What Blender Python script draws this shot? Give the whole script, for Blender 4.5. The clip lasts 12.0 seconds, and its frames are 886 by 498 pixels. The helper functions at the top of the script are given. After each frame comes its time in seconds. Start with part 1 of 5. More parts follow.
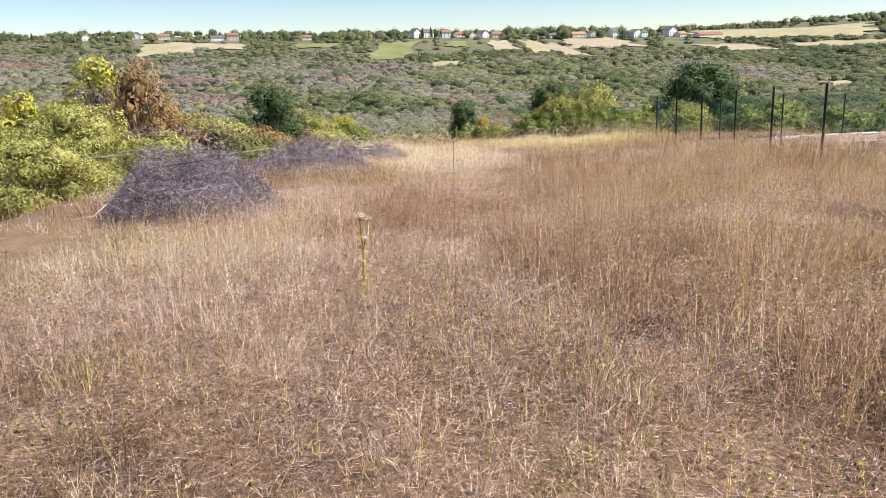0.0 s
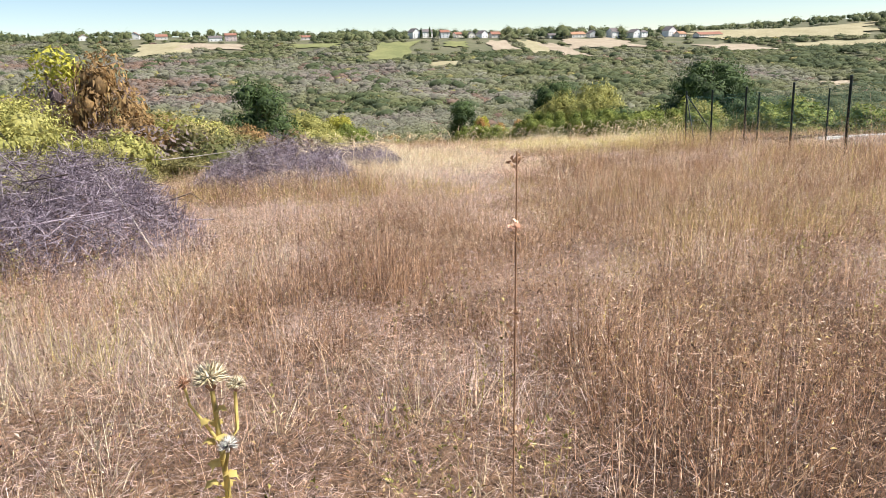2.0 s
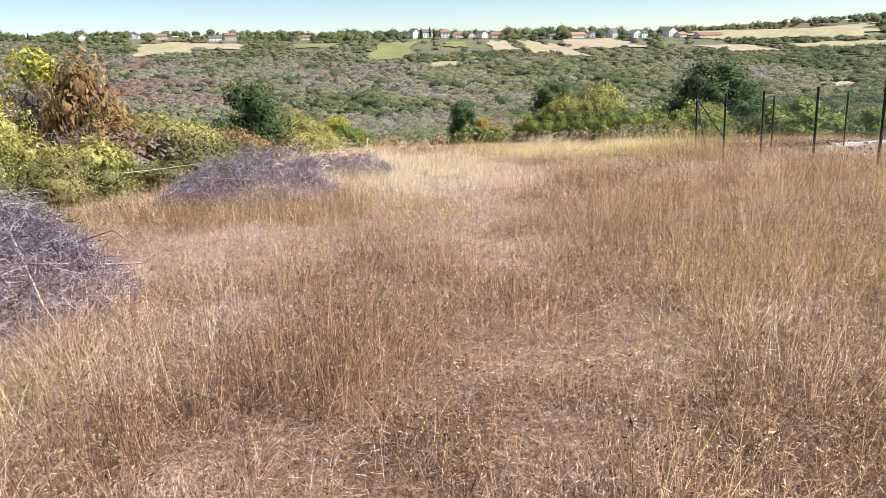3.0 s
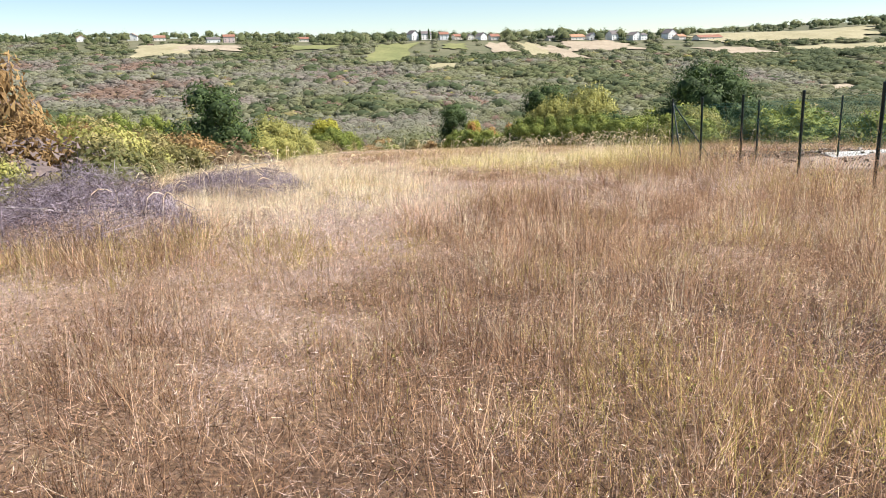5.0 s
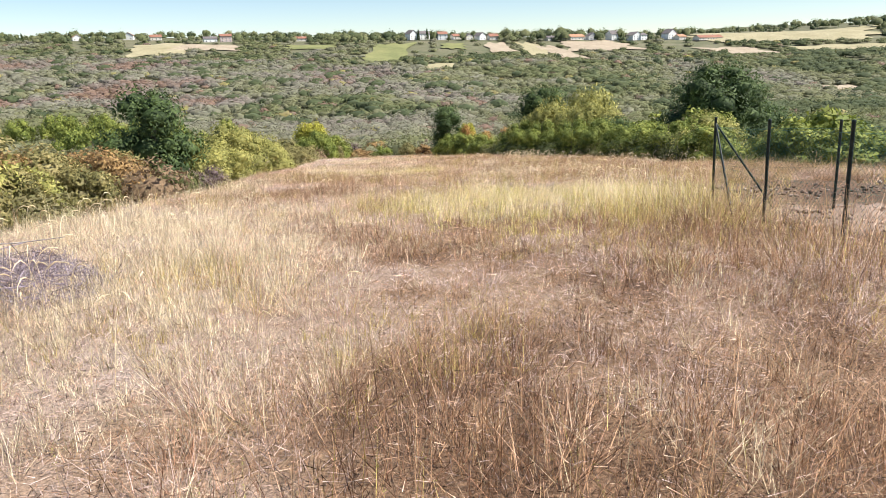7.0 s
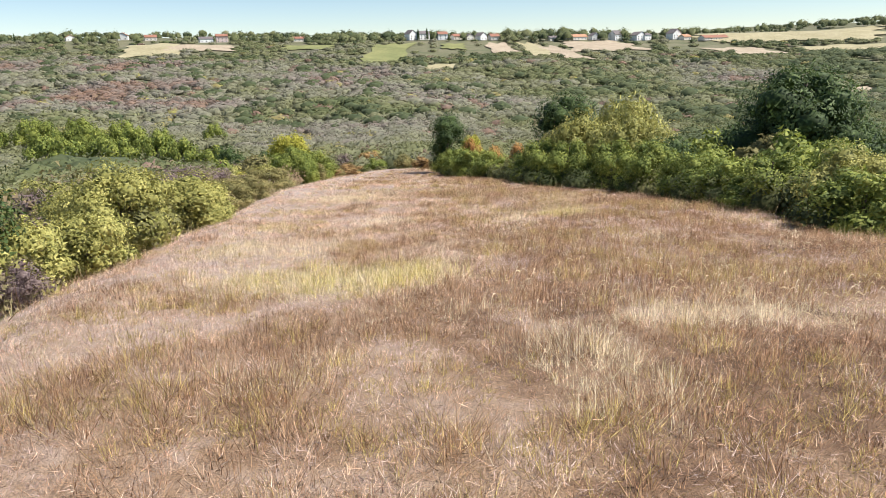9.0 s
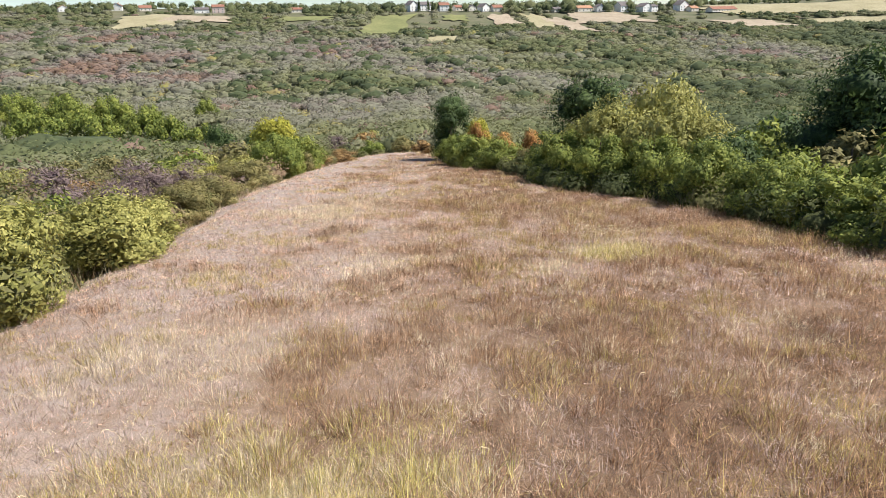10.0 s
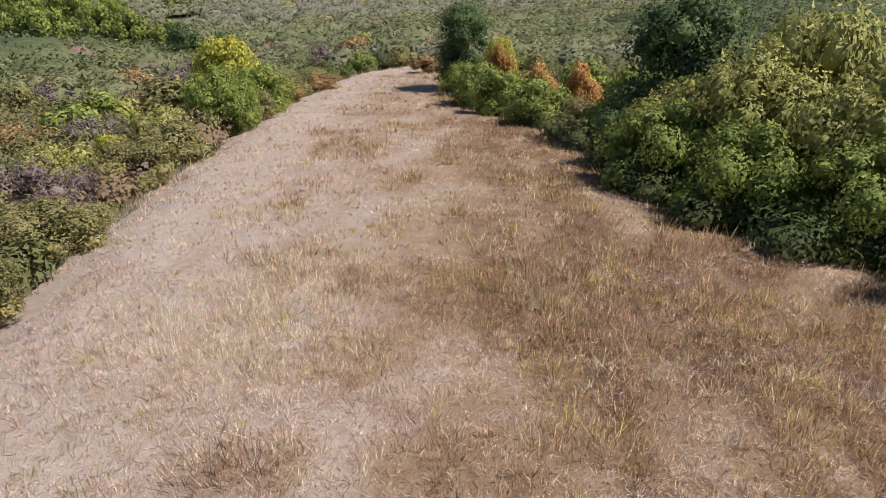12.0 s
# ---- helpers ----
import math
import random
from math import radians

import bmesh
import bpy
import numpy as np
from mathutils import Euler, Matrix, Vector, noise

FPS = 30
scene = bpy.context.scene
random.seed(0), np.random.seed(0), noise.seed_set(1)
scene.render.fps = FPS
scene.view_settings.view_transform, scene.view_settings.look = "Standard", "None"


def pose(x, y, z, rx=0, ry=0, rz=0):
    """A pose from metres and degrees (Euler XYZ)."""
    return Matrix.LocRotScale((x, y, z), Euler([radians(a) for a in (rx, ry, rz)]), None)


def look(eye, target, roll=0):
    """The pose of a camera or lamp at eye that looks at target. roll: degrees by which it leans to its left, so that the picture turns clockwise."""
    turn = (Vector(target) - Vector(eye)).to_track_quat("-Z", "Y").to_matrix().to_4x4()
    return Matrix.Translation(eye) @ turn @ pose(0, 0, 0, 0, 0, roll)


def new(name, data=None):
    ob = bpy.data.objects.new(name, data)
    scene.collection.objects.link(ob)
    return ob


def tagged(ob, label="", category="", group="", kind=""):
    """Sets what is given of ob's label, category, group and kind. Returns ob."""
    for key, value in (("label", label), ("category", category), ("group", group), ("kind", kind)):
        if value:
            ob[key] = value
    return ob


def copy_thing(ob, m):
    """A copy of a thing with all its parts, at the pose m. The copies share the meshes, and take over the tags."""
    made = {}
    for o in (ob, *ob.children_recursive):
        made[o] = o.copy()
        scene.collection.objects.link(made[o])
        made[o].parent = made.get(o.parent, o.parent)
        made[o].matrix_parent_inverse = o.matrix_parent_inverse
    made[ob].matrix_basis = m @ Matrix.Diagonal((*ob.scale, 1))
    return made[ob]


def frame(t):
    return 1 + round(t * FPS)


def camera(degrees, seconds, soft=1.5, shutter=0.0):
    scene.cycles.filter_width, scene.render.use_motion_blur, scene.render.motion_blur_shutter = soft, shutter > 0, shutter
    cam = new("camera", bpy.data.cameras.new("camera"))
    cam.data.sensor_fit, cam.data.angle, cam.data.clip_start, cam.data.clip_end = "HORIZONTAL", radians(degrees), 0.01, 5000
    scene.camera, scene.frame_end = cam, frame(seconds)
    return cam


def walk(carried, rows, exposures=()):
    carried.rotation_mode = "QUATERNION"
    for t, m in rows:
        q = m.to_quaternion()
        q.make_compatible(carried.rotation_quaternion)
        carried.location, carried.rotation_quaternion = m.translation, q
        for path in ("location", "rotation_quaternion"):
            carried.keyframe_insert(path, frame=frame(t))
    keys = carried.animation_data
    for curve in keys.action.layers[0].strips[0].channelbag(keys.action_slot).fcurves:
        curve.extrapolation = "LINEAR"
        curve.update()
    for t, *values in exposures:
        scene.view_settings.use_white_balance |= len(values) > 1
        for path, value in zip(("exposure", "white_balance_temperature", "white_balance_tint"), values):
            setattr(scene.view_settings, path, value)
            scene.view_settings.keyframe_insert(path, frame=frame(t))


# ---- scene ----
cam = camera(65.0, 12.0, soft=0.7)
PATH = [
    (0, (-0.003, 0.002, 1.133), (-0.032, 9.593, -1.695), -1.75),
    (0.5, (-0.038, 0.784, 0.915), (-0.060, 10.376, -1.910), -1.75),
    (1, (-0.061, 1.605, 0.757), (-0.082, 11.198, -2.066), -1.72),
    (1.5, (-0.056, 2.348, 0.741), (-0.072, 11.941, -2.083), -1.71),
    (2, (-0.041, 3.142, 0.732), (-0.054, 12.735, -2.090), -1.76),
    (2.5, (0.015, 3.805, 0.754), (0.004, 13.398, -2.070), -1.69),
    (4.5, (0.967, 6.292, 0.589), (0.955, 15.894, -2.207), -1.66),
    (5, (1.628, 6.865, 0.572), (1.620, 16.467, -2.223), -1.58),
    (5.5, (2.113, 7.648, 0.564), (2.103, 17.249, -2.232), -1.64),
    (6, (2.509, 8.850, 0.536), (2.499, 18.451, -2.262), -1.63),
    (6.5, (2.752, 10.637, 0.527), (2.745, 20.238, -2.270), -1.56),
    (7, (2.752, 12.907, 0.458), (2.756, 22.508, -2.338), -1.49),
    (9, (2.870, 29.064, 0.350), (2.871, 38.667, -2.441), -1.50),
    (9.5, (2.792, 33.722, 0.377), (2.788, 43.300, -2.498), -1.46),
    (10, (2.708, 38.877, 0.426), (2.689, 48.368, -2.723), -1.41),
    (10.5, (2.645, 43.838, 0.510), (2.617, 53.217, -2.958), -1.36),
    (11, (2.545, 49.326, 0.587), (2.515, 58.554, -3.265), -1.31),
    (11.5, (2.341, 54.398, 0.644), (2.301, 63.464, -3.575), -1.34),
    (12, (1.979, 59.848, 0.782), (1.923, 68.719, -3.834), -1.44),
]
EXPOSURE = [(0, 0.70), (2.5, 0.72), (4.5, 0.78), (7, 0.76), (9, 0.66), (10, 0.54), (11, 0.34), (12, 0.28)]
walk(cam, [(t, look(eye, target, roll)) for t, eye, target, roll in PATH], EXPOSURE)

# ---- world, sun, exposure ----
SUN_AZ, SUN_EL = 97.0, 54.0            # degrees from +y towards +x, and above the ground
world = bpy.data.worlds.new("world")
scene.world = world
world.use_nodes = True
wn = world.node_tree.nodes
sky = wn.new("ShaderNodeTexSky")
sky.sky_type, sky.sun_disc = "NISHITA", False
sky.sun_elevation, sky.sun_rotation = radians(SUN_EL), radians(SUN_AZ)
sky.altitude, sky.air_density, sky.dust_density, sky.ozone_density = 2000, 1.0, 0.0, 2.2
wn["Background"].inputs["Strength"].default_value = 0.082
world.node_tree.links.new(sky.outputs[0], wn["Background"].inputs["Color"])
sun = new("sun", bpy.data.lights.new("sun", "SUN"))
sun.data.energy, sun.data.angle, sun.data.color = 5.0, radians(0.53), (1.0, 0.955, 0.88)
sun_way = Vector((math.sin(radians(SUN_AZ)) * math.cos(radians(SUN_EL)), math.cos(radians(SUN_AZ)) * math.cos(radians(SUN_EL)), math.sin(radians(SUN_EL))))
sun.matrix_world = look((60, 60, 90), Vector((60, 60, 90)) - sun_way)

# ---- ground shape ----
RIDGE_Y = (-400, -60, 0, 4.5, 16, 23, 29, 49, 58, 67, 76, 85, 107, 124, 139, 155, 175, 212, 300, 380, 450, 520, 600, 700, 800, 870, 960, 1500, 4000)
RIDGE_Z = (14, 5, -0.15, -0.58, -1.7, -2.4, -2.95, -5.9, -7.2, -8.4, -9.6, -10.6, -14.1, -16.5, -18.6, -20.7, -24.5, -29, -36, -38, -35, -29, -21, -10.5, 0.5, 8, 12, 15, 17)
LEFT_Y = (-60, 0, 12, 20, 27, 37, 47, 57, 82, 111, 124, 139, 150, 158)
LEFT_X = (-11, -6.5, -6.0, -4.9, -4.3, -4.4, -6.3, -7.6, -9.6, -11.4, -11.2, -9.5, -7, -3)
RIGHT_Y = (-60, 0, 30, 40, 55, 62, 69, 77.5, 83, 88, 103, 110, 116, 134, 145, 158)
RIGHT_X = (60, 40, 24, 18, 16.9, 17.2, 15.5, 14, 10.2, 8.6, 8.4, 6, 3, 1.2, 0, -2)


def left_edge(y):
    return np.interp(y, LEFT_Y, LEFT_X)


def right_edge(y):
    return np.interp(y, RIGHT_Y, RIGHT_X)


def step01(v):
    v = np.clip(v, 0, 1)
    return v * v * (3 - 2 * v)


def wave_noise(x, y, size, seed=0):
    """Smooth value noise in 0..1 on numpy arrays, with cells of that size."""
    x, y = np.asarray(x, float) / size, np.asarray(y, float) / size
    xi, yi = np.floor(x).astype(np.int64), np.floor(y).astype(np.int64)
    fx, fy = step01(x - xi), step01(y - yi)

    def cell(a, b):
        h = (a * 374761393 + b * 668265263 + seed * 974634777) & 0xFFFFFFFF
        h = ((h ^ (h >> 13)) * 1274126177) & 0xFFFFFFFF
        return ((h ^ (h >> 16)) & 0xFFFF) / 65535.0

    low = cell(xi, yi) * (1 - fx) + cell(xi + 1, yi) * fx
    high = cell(xi, yi + 1) * (1 - fx) + cell(xi + 1, yi + 1) * fx
    return low * (1 - fy) + high * fy


def ground_z(x, y):
    x, y = np.asarray(x, float), np.asarray(y, float)
    z = sum(np.interp(y + d, RIDGE_Y, RIDGE_Z) for d in (-5, -2.5, 0, 2.5, 5)) / 5
    near = 1 - step01((y - 150) / 150)
    dl, dr = np.maximum(left_edge(y) - x, 0), np.maximum(x - right_edge(y), 0)
    z = z - near * (1.7 * (1 - np.exp(-dl / 7)) + 0.08 * dl - 0.00028 * np.minimum(dl, 150) ** 2)
    z = z - near * (1.0 * (1 - np.exp(-dr / 8)) + 0.06 * np.minimum(dr, 120))
    far = step01((y - 150) / 250)
    z = z + far * (0.045 * np.maximum(-x - 40, 0) ** 0.95 * (1 - step01((y - 500) / 350)))
    z = z + step01((y - 500) / 350) * (-0.02 * np.clip(x, -900, 500) + 17 * step01((x - 300) / 350))
    z = z + far * 5.0 * (wave_noise(x, y, 90, 3) - 0.5) + far * 14 * (wave_noise(x, y, 210, 5) - 0.5) * (1 - step01((y - 500) / 200))
    bumps = 0.12 * (wave_noise(x, y, 1.7, 1) - 0.5) + 0.22 * (wave_noise(x, y, 6, 2) - 0.5)
    return z + bumps * (1 - step01((y - 150) / 60))

# ---- materials ----
def material(name, colors, scale=3.0, rough=0.85, fine=60.0, bump=0.25, island=0.25, through_light=0.0, metal=0.0, attr="", spread=(0.32, 0.68), shade=(0.72, 1.25), relief=0.02, mottle=0.25):
    """A surface whose colour runs through the given colours by noise of the given size (per metre), with a fine grain, a random shade per piece and a fine relief."""
    m = bpy.data.materials.new(name)
    m.use_nodes = True
    nt = m.node_tree
    n, link = nt.nodes, nt.links.new
    b = n["Principled BSDF"]
    geo, coord = n.new("ShaderNodeNewGeometry"), n.new("ShaderNodeTexCoord")
    big, small = n.new("ShaderNodeTexNoise"), n.new("ShaderNodeTexNoise")
    big.inputs["Scale"].default_value, big.inputs["Detail"].default_value, big.inputs["Roughness"].default_value = scale, 5, 0.6
    small.inputs["Scale"].default_value, small.inputs["Detail"].default_value = fine, 4
    link(coord.outputs["Object"], big.inputs["Vector"])
    link(coord.outputs["Object"], small.inputs["Vector"])
    ramp = n.new("ShaderNodeValToRGB")
    ramp.color_ramp.elements.remove(ramp.color_ramp.elements[1])
    for i, c in enumerate(colors):
        at = spread[0] + (spread[1] - spread[0]) * i / max(1, len(colors) - 1)
        e = ramp.color_ramp.elements[0] if i == 0 else ramp.color_ramp.elements.new(at)
        e.position, e.color = at, (*c, 1)
    if attr:
        a = n.new("ShaderNodeAttribute")
        a.attribute_name = attr
        mixv = n.new("ShaderNodeMath")
        mixv.operation = "MULTIPLY_ADD"
        sub = n.new("ShaderNodeMath")
        sub.operation = "MULTIPLY_ADD"
        link(big.outputs["Fac"], sub.inputs[0])
        sub.inputs[1].default_value, sub.inputs[2].default_value = mottle, -mottle / 2
        link(a.outputs["Fac"], mixv.inputs[0])
        mixv.inputs[1].default_value = 1.0
        link(sub.outputs[0], mixv.inputs[2])
        link(mixv.outputs[0], ramp.inputs[0])
    else:
        jit = n.new("ShaderNodeMath")
        jit.operation = "MULTIPLY_ADD"
        link(geo.outputs["Random Per Island"], jit.inputs[0])
        jit.inputs[1].default_value = island
        off = n.new("ShaderNodeMath")
        off.operation = "ADD"
        link(big.outputs["Fac"], off.inputs[0])
        off.inputs[1].default_value = -island / 2
        link(off.outputs[0], jit.inputs[2])
        link(jit.outputs[0], ramp.inputs[0])
    hsv = n.new("ShaderNodeHueSaturation")
    link(ramp.outputs[0], hsv.inputs["Color"])
    val = n.new("ShaderNodeMapRange")
    val.inputs["From Min"].default_value, val.inputs["From Max"].default_value = 0.3, 0.7
    val.inputs["To Min"].default_value, val.inputs["To Max"].default_value = shade
    link(small.outputs["Fac"], val.inputs["Value"])
    link(val.outputs[0], hsv.inputs["Value"])
    link(hsv.outputs[0], b.inputs["Base Color"])
    b.inputs["Roughness"].default_value, b.inputs["Metallic"].default_value = rough, metal
    b.inputs["Specular IOR Level"].default_value = 0.25
    if bump:
        bp = n.new("ShaderNodeBump")
        bp.inputs["Strength"].default_value, bp.inputs["Distance"].default_value = bump, relief
        link(small.outputs["Fac"], bp.inputs["Height"])
        link(bp.outputs[0], b.inputs["Normal"])
    if through_light:
        # a thin leaf: what it does not reflect shines partly through
        tr, both, dim = n.new("ShaderNodeBsdfTranslucent"), n.new("ShaderNodeAddShader"), n.new("ShaderNodeHueSaturation")
        dim.inputs["Value"].default_value = through_light
        link(hsv.outputs[0], dim.inputs["Color"])
        link(dim.outputs[0], tr.inputs["Color"])
        link(b.outputs[0], both.inputs[0])
        link(tr.outputs[0], both.inputs[1])
        link(both.outputs[0], n["Material Output"].inputs["Surface"])
    return m


# the darkest brown also serves as painted shade between the near stems
SOIL = material("matted_litter_and_shade", ((0.42, 0.335, 0.295), (0.34, 0.25, 0.195), (0.26, 0.172, 0.11), (0.17, 0.103, 0.064), (0.075, 0.045, 0.031)), 2.4, 0.95, 38, 0.7, 0.2, 0.0, 0.0, "tone", (0.0, 1.0), (0.42, 1.42), 0.03, 0.75)
SCRUB_SOIL = material("scrub_soil", ((0.095, 0.105, 0.055), (0.14, 0.14, 0.08), (0.18, 0.165, 0.105)), 0.05, 0.95, 2, 0.4)
STRAW = material("dry_grass", ((0.34, 0.19, 0.12), (0.54, 0.352, 0.245), (0.66, 0.465, 0.345), (0.74, 0.56, 0.425)), 0.7, 0.8, 30, 0, 0.45, 0.6)
PALE = material("pale_grass", ((0.50, 0.42, 0.28), (0.63, 0.54, 0.38), (0.72, 0.63, 0.48)), 0.8, 0.75, 30, 0, 0.4, 0.6)
GREENISH = material("golden_green_weed", ((0.25, 0.19, 0.065), (0.40, 0.315, 0.105), (0.54, 0.435, 0.165)), 0.9, 0.75, 30, 0, 0.5, 0.6)
RUST = material("rust_brown_weed", ((0.18, 0.097, 0.058), (0.33, 0.19, 0.112), (0.48, 0.31, 0.182)), 0.9, 0.8, 30, 0, 0.5, 0.35)
BARK = material("bark", ((0.09, 0.065, 0.05), (0.18, 0.14, 0.11), (0.26, 0.22, 0.18)), 6, 0.9, 50, 0.6)
TWIG = material("grey_purple_twigs", ((0.10, 0.074, 0.086), (0.23, 0.18, 0.215), (0.44, 0.37, 0.42)), 1.5, 0.85, 40, 0, 0.7)
LEAF_DARK = material("dark_green_leaf", ((0.028, 0.047, 0.015), (0.052, 0.082, 0.024), (0.09, 0.128, 0.038)), 0.9, 0.7, 20, 0, 0.35, 0.35)
LEAF_MID = material("green_leaf", ((0.080, 0.108, 0.022), (0.155, 0.184, 0.036), (0.25, 0.265, 0.058)), 0.5, 0.75, 20, 0, 0.4, 0.4)
LEAF_LIGHT = material("yellow_green_leaf", ((0.15, 0.15, 0.040), (0.255, 0.243, 0.070), (0.365, 0.335, 0.11)), 0.5, 0.7, 20, 0, 0.4, 0.45)
LEAF_YELLOW = material("yellow_leaf", ((0.21, 0.20, 0.03), (0.33, 0.31, 0.04), (0.43, 0.39, 0.08)), 0.9, 0.7, 20, 0, 0.35, 0.5)
LEAF_RUST = material("rust_leaf", ((0.13, 0.08, 0.034), (0.24, 0.148, 0.062), (0.33, 0.215, 0.09)), 0.9, 0.75, 20, 0, 0.5, 0.45)
LEAF_ORANGE = material("orange_leaf", ((0.19, 0.09, 0.03), (0.34, 0.17, 0.055), (0.42, 0.25, 0.085)), 0.9, 0.75, 20, 0, 0.5, 0.45)
LEAF_MAUVE = material("mauve_twig_leaf", ((0.085, 0.056, 0.058), (0.155, 0.112, 0.108), (0.225, 0.17, 0.15)), 0.9, 0.7, 20, 0, 0.5, 0.4)
# mixed leaf colours, paled and greyed: the haze of distance is in them
WOODS = material("haze_greyed_woods", ((0.050, 0.066, 0.030), (0.105, 0.118, 0.050), (0.145, 0.148, 0.072), (0.165, 0.163, 0.100), (0.178, 0.172, 0.126), (0.182, 0.152, 0.130), (0.185, 0.120, 0.088), (0.25, 0.235, 0.075)), 0.10, 0.85, 0.5, 0, 0.2, 0.4, 0, "tone", (0.0, 1.0))
THICKET = material("mixed_thicket", ((0.055, 0.066, 0.022), (0.105, 0.108, 0.038), (0.15, 0.14, 0.055), (0.18, 0.145, 0.082), (0.185, 0.122, 0.074), (0.175, 0.135, 0.125), (0.15, 0.115, 0.115)), 0.4, 0.85, 6, 0, 0.2, 0.4, 0, "tone", (0.0, 1.0))
POST = material("dark_green_post", ((0.010, 0.018, 0.016), (0.02, 0.032, 0.028), (0.035, 0.045, 0.04)), 8, 0.5, 60, 0.1)
WIRE = material("green_wire", ((0.02, 0.10, 0.085), (0.03, 0.14, 0.12)), 8, 0.5, 60, 0)
STONE = material("rubble", ((0.15, 0.10, 0.075), (0.25, 0.18, 0.14), (0.42, 0.35, 0.30)), 3, 0.9, 30, 0.6, 0.6)
CONCRETE = material("pale_concrete", ((0.46, 0.43, 0.40), (0.55, 0.53, 0.50), (0.62, 0.60, 0.57)), 2, 0.85, 40, 0.3)
WHITE_WALL = material("white_render", ((0.80, 0.79, 0.77), (0.88, 0.87, 0.85)), 0.5, 0.9, 3, 0)
CREAM_WALL = material("cream_render", ((0.70, 0.64, 0.55), (0.80, 0.75, 0.67)), 0.5, 0.9, 3, 0)
ROOF_RED = material("red_roof_tiles", ((0.26, 0.12, 0.08), (0.36, 0.19, 0.14)), 0.6, 0.8, 4, 0)
ROOF_DARK = material("grey_roof_tiles", ((0.13, 0.115, 0.115), (0.22, 0.19, 0.185)), 0.6, 0.8, 4, 0)
ROOF_ORANGE = material("orange_roof_tiles", ((0.38, 0.20, 0.12), (0.48, 0.28, 0.18)), 0.6, 0.8, 4, 0)
PINK_WALL = material("pale_pink_render", ((0.62, 0.48, 0.44), (0.72, 0.58, 0.54)), 0.5, 0.9, 3, 0)
LEAF_DRAB = material("drab_olive_leaf", ((0.105, 0.098, 0.035), (0.195, 0.17, 0.062), (0.285, 0.235, 0.10)), 0.7, 0.7, 20, 0, 0.4, 0.45)
FIELD_TAN = material("stubble_field", ((0.33, 0.265, 0.19), (0.42, 0.345, 0.255)), 0.05, 0.95, 0.6, 0)
FIELD_PALE = material("pale_meadow", ((0.30, 0.265, 0.15), (0.40, 0.35, 0.22)), 0.04, 0.95, 0.6, 0)
FIELD_GREEN = material("green_meadow", ((0.16, 0.175, 0.07), (0.24, 0.24, 0.10)), 0.04, 0.95, 0.6, 0)
PALE_WOOD = material("pale_bare_wood", ((0.45, 0.38, 0.33), (0.62, 0.55, 0.50)), 5, 0.8, 60, 0.3)
FLUFF = material("white_down", ((0.60, 0.58, 0.55), (0.70, 0.68, 0.65)), 5, 0.9, 60, 0, 0.3, 0.4)
PALE_GREEN = material("pale_green_grass", ((0.40, 0.355, 0.115), (0.55, 0.485, 0.165), (0.65, 0.575, 0.25)), 0.8, 0.75, 30, 0, 0.6, 0.6)
HEAD = material("cream_seed_head", ((0.55, 0.46, 0.30), (0.72, 0.64, 0.47), (0.80, 0.74, 0.60)), 5, 0.85, 60, 0, 0.5, 0.4)
GREYGRASS = material("grey_pink_grass", ((0.35, 0.25, 0.225), (0.52, 0.40, 0.37), (0.67, 0.545, 0.51)), 0.6, 0.8, 30, 0, 0.5, 0.6)
# brown weed colour taken darker, to put the shade of the gaps into it
SHADEWEED = material("shade_darkened_weed", ((0.055, 0.032, 0.024), (0.12, 0.07, 0.048), (0.23, 0.14, 0.10)), 0.9, 0.85, 30, 0, 0.6, 0.15)
LEAFLET = material("dry_husks", ((0.13, 0.07, 0.05), (0.34, 0.215, 0.155), (0.58, 0.45, 0.37), (0.66, 0.55, 0.44), (0.40, 0.30, 0.13)), 0.8, 0.8, 30, 0, 0.7, 0.6)
FORB = material("yellow_green_leaflets", ((0.17, 0.165, 0.045), (0.29, 0.275, 0.08), (0.42, 0.37, 0.13)), 1.5, 0.75, 30, 0, 0.6, 0.6)
SCRUB = material("scrub_growth", ((0.155, 0.145, 0.065), (0.24, 0.20, 0.11), (0.30, 0.25, 0.15), (0.27, 0.165, 0.095)), 0.25, 0.8, 10, 0, 0.4, 0.7)
DIRT = material("dug_earth", ((0.20, 0.135, 0.10), (0.30, 0.215, 0.165), (0.38, 0.29, 0.235)), 2.5, 0.95, 25, 0.9)
GLASS = material("window_glass", ((0.03, 0.04, 0.05), (0.06, 0.07, 0.08)), 1, 0.15, 4, 0)


# ---- makers ----
def raw_mesh(name, verts, faces, mat, tone=None, soft=None):
    """A mesh from an array of corners and an array of faces with the same number of corners each."""
    me = bpy.data.meshes.new(name)
    verts, faces = np.asarray(verts, np.float32).reshape(-1, 3), np.asarray(faces, np.int32)
    k = faces.shape[1]
    me.vertices.add(len(verts))
    me.vertices.foreach_set("co", verts.ravel())
    me.loops.add(faces.size)
    me.loops.foreach_set("vertex_index", faces.ravel())
    me.polygons.add(len(faces))
    me.polygons.foreach_set("loop_start", np.arange(0, faces.size, k, dtype=np.int32))
    me.update(calc_edges=True)
    me.materials.append(mat)
    if soft is not None:
        me.polygons.foreach_set("use_smooth", np.ones(len(faces), bool))
        me.normals_split_custom_set_from_vertices(np.asarray(soft, np.float32))
    if tone is not None:
        me.attributes.new("tone", "FLOAT", "POINT").data.foreach_set("value", np.asarray(tone, np.float32))
    return me


def under(name, mesh, parent, label=""):
    ob = new(name, mesh)
    ob.parent = parent
    return tagged(ob, label)


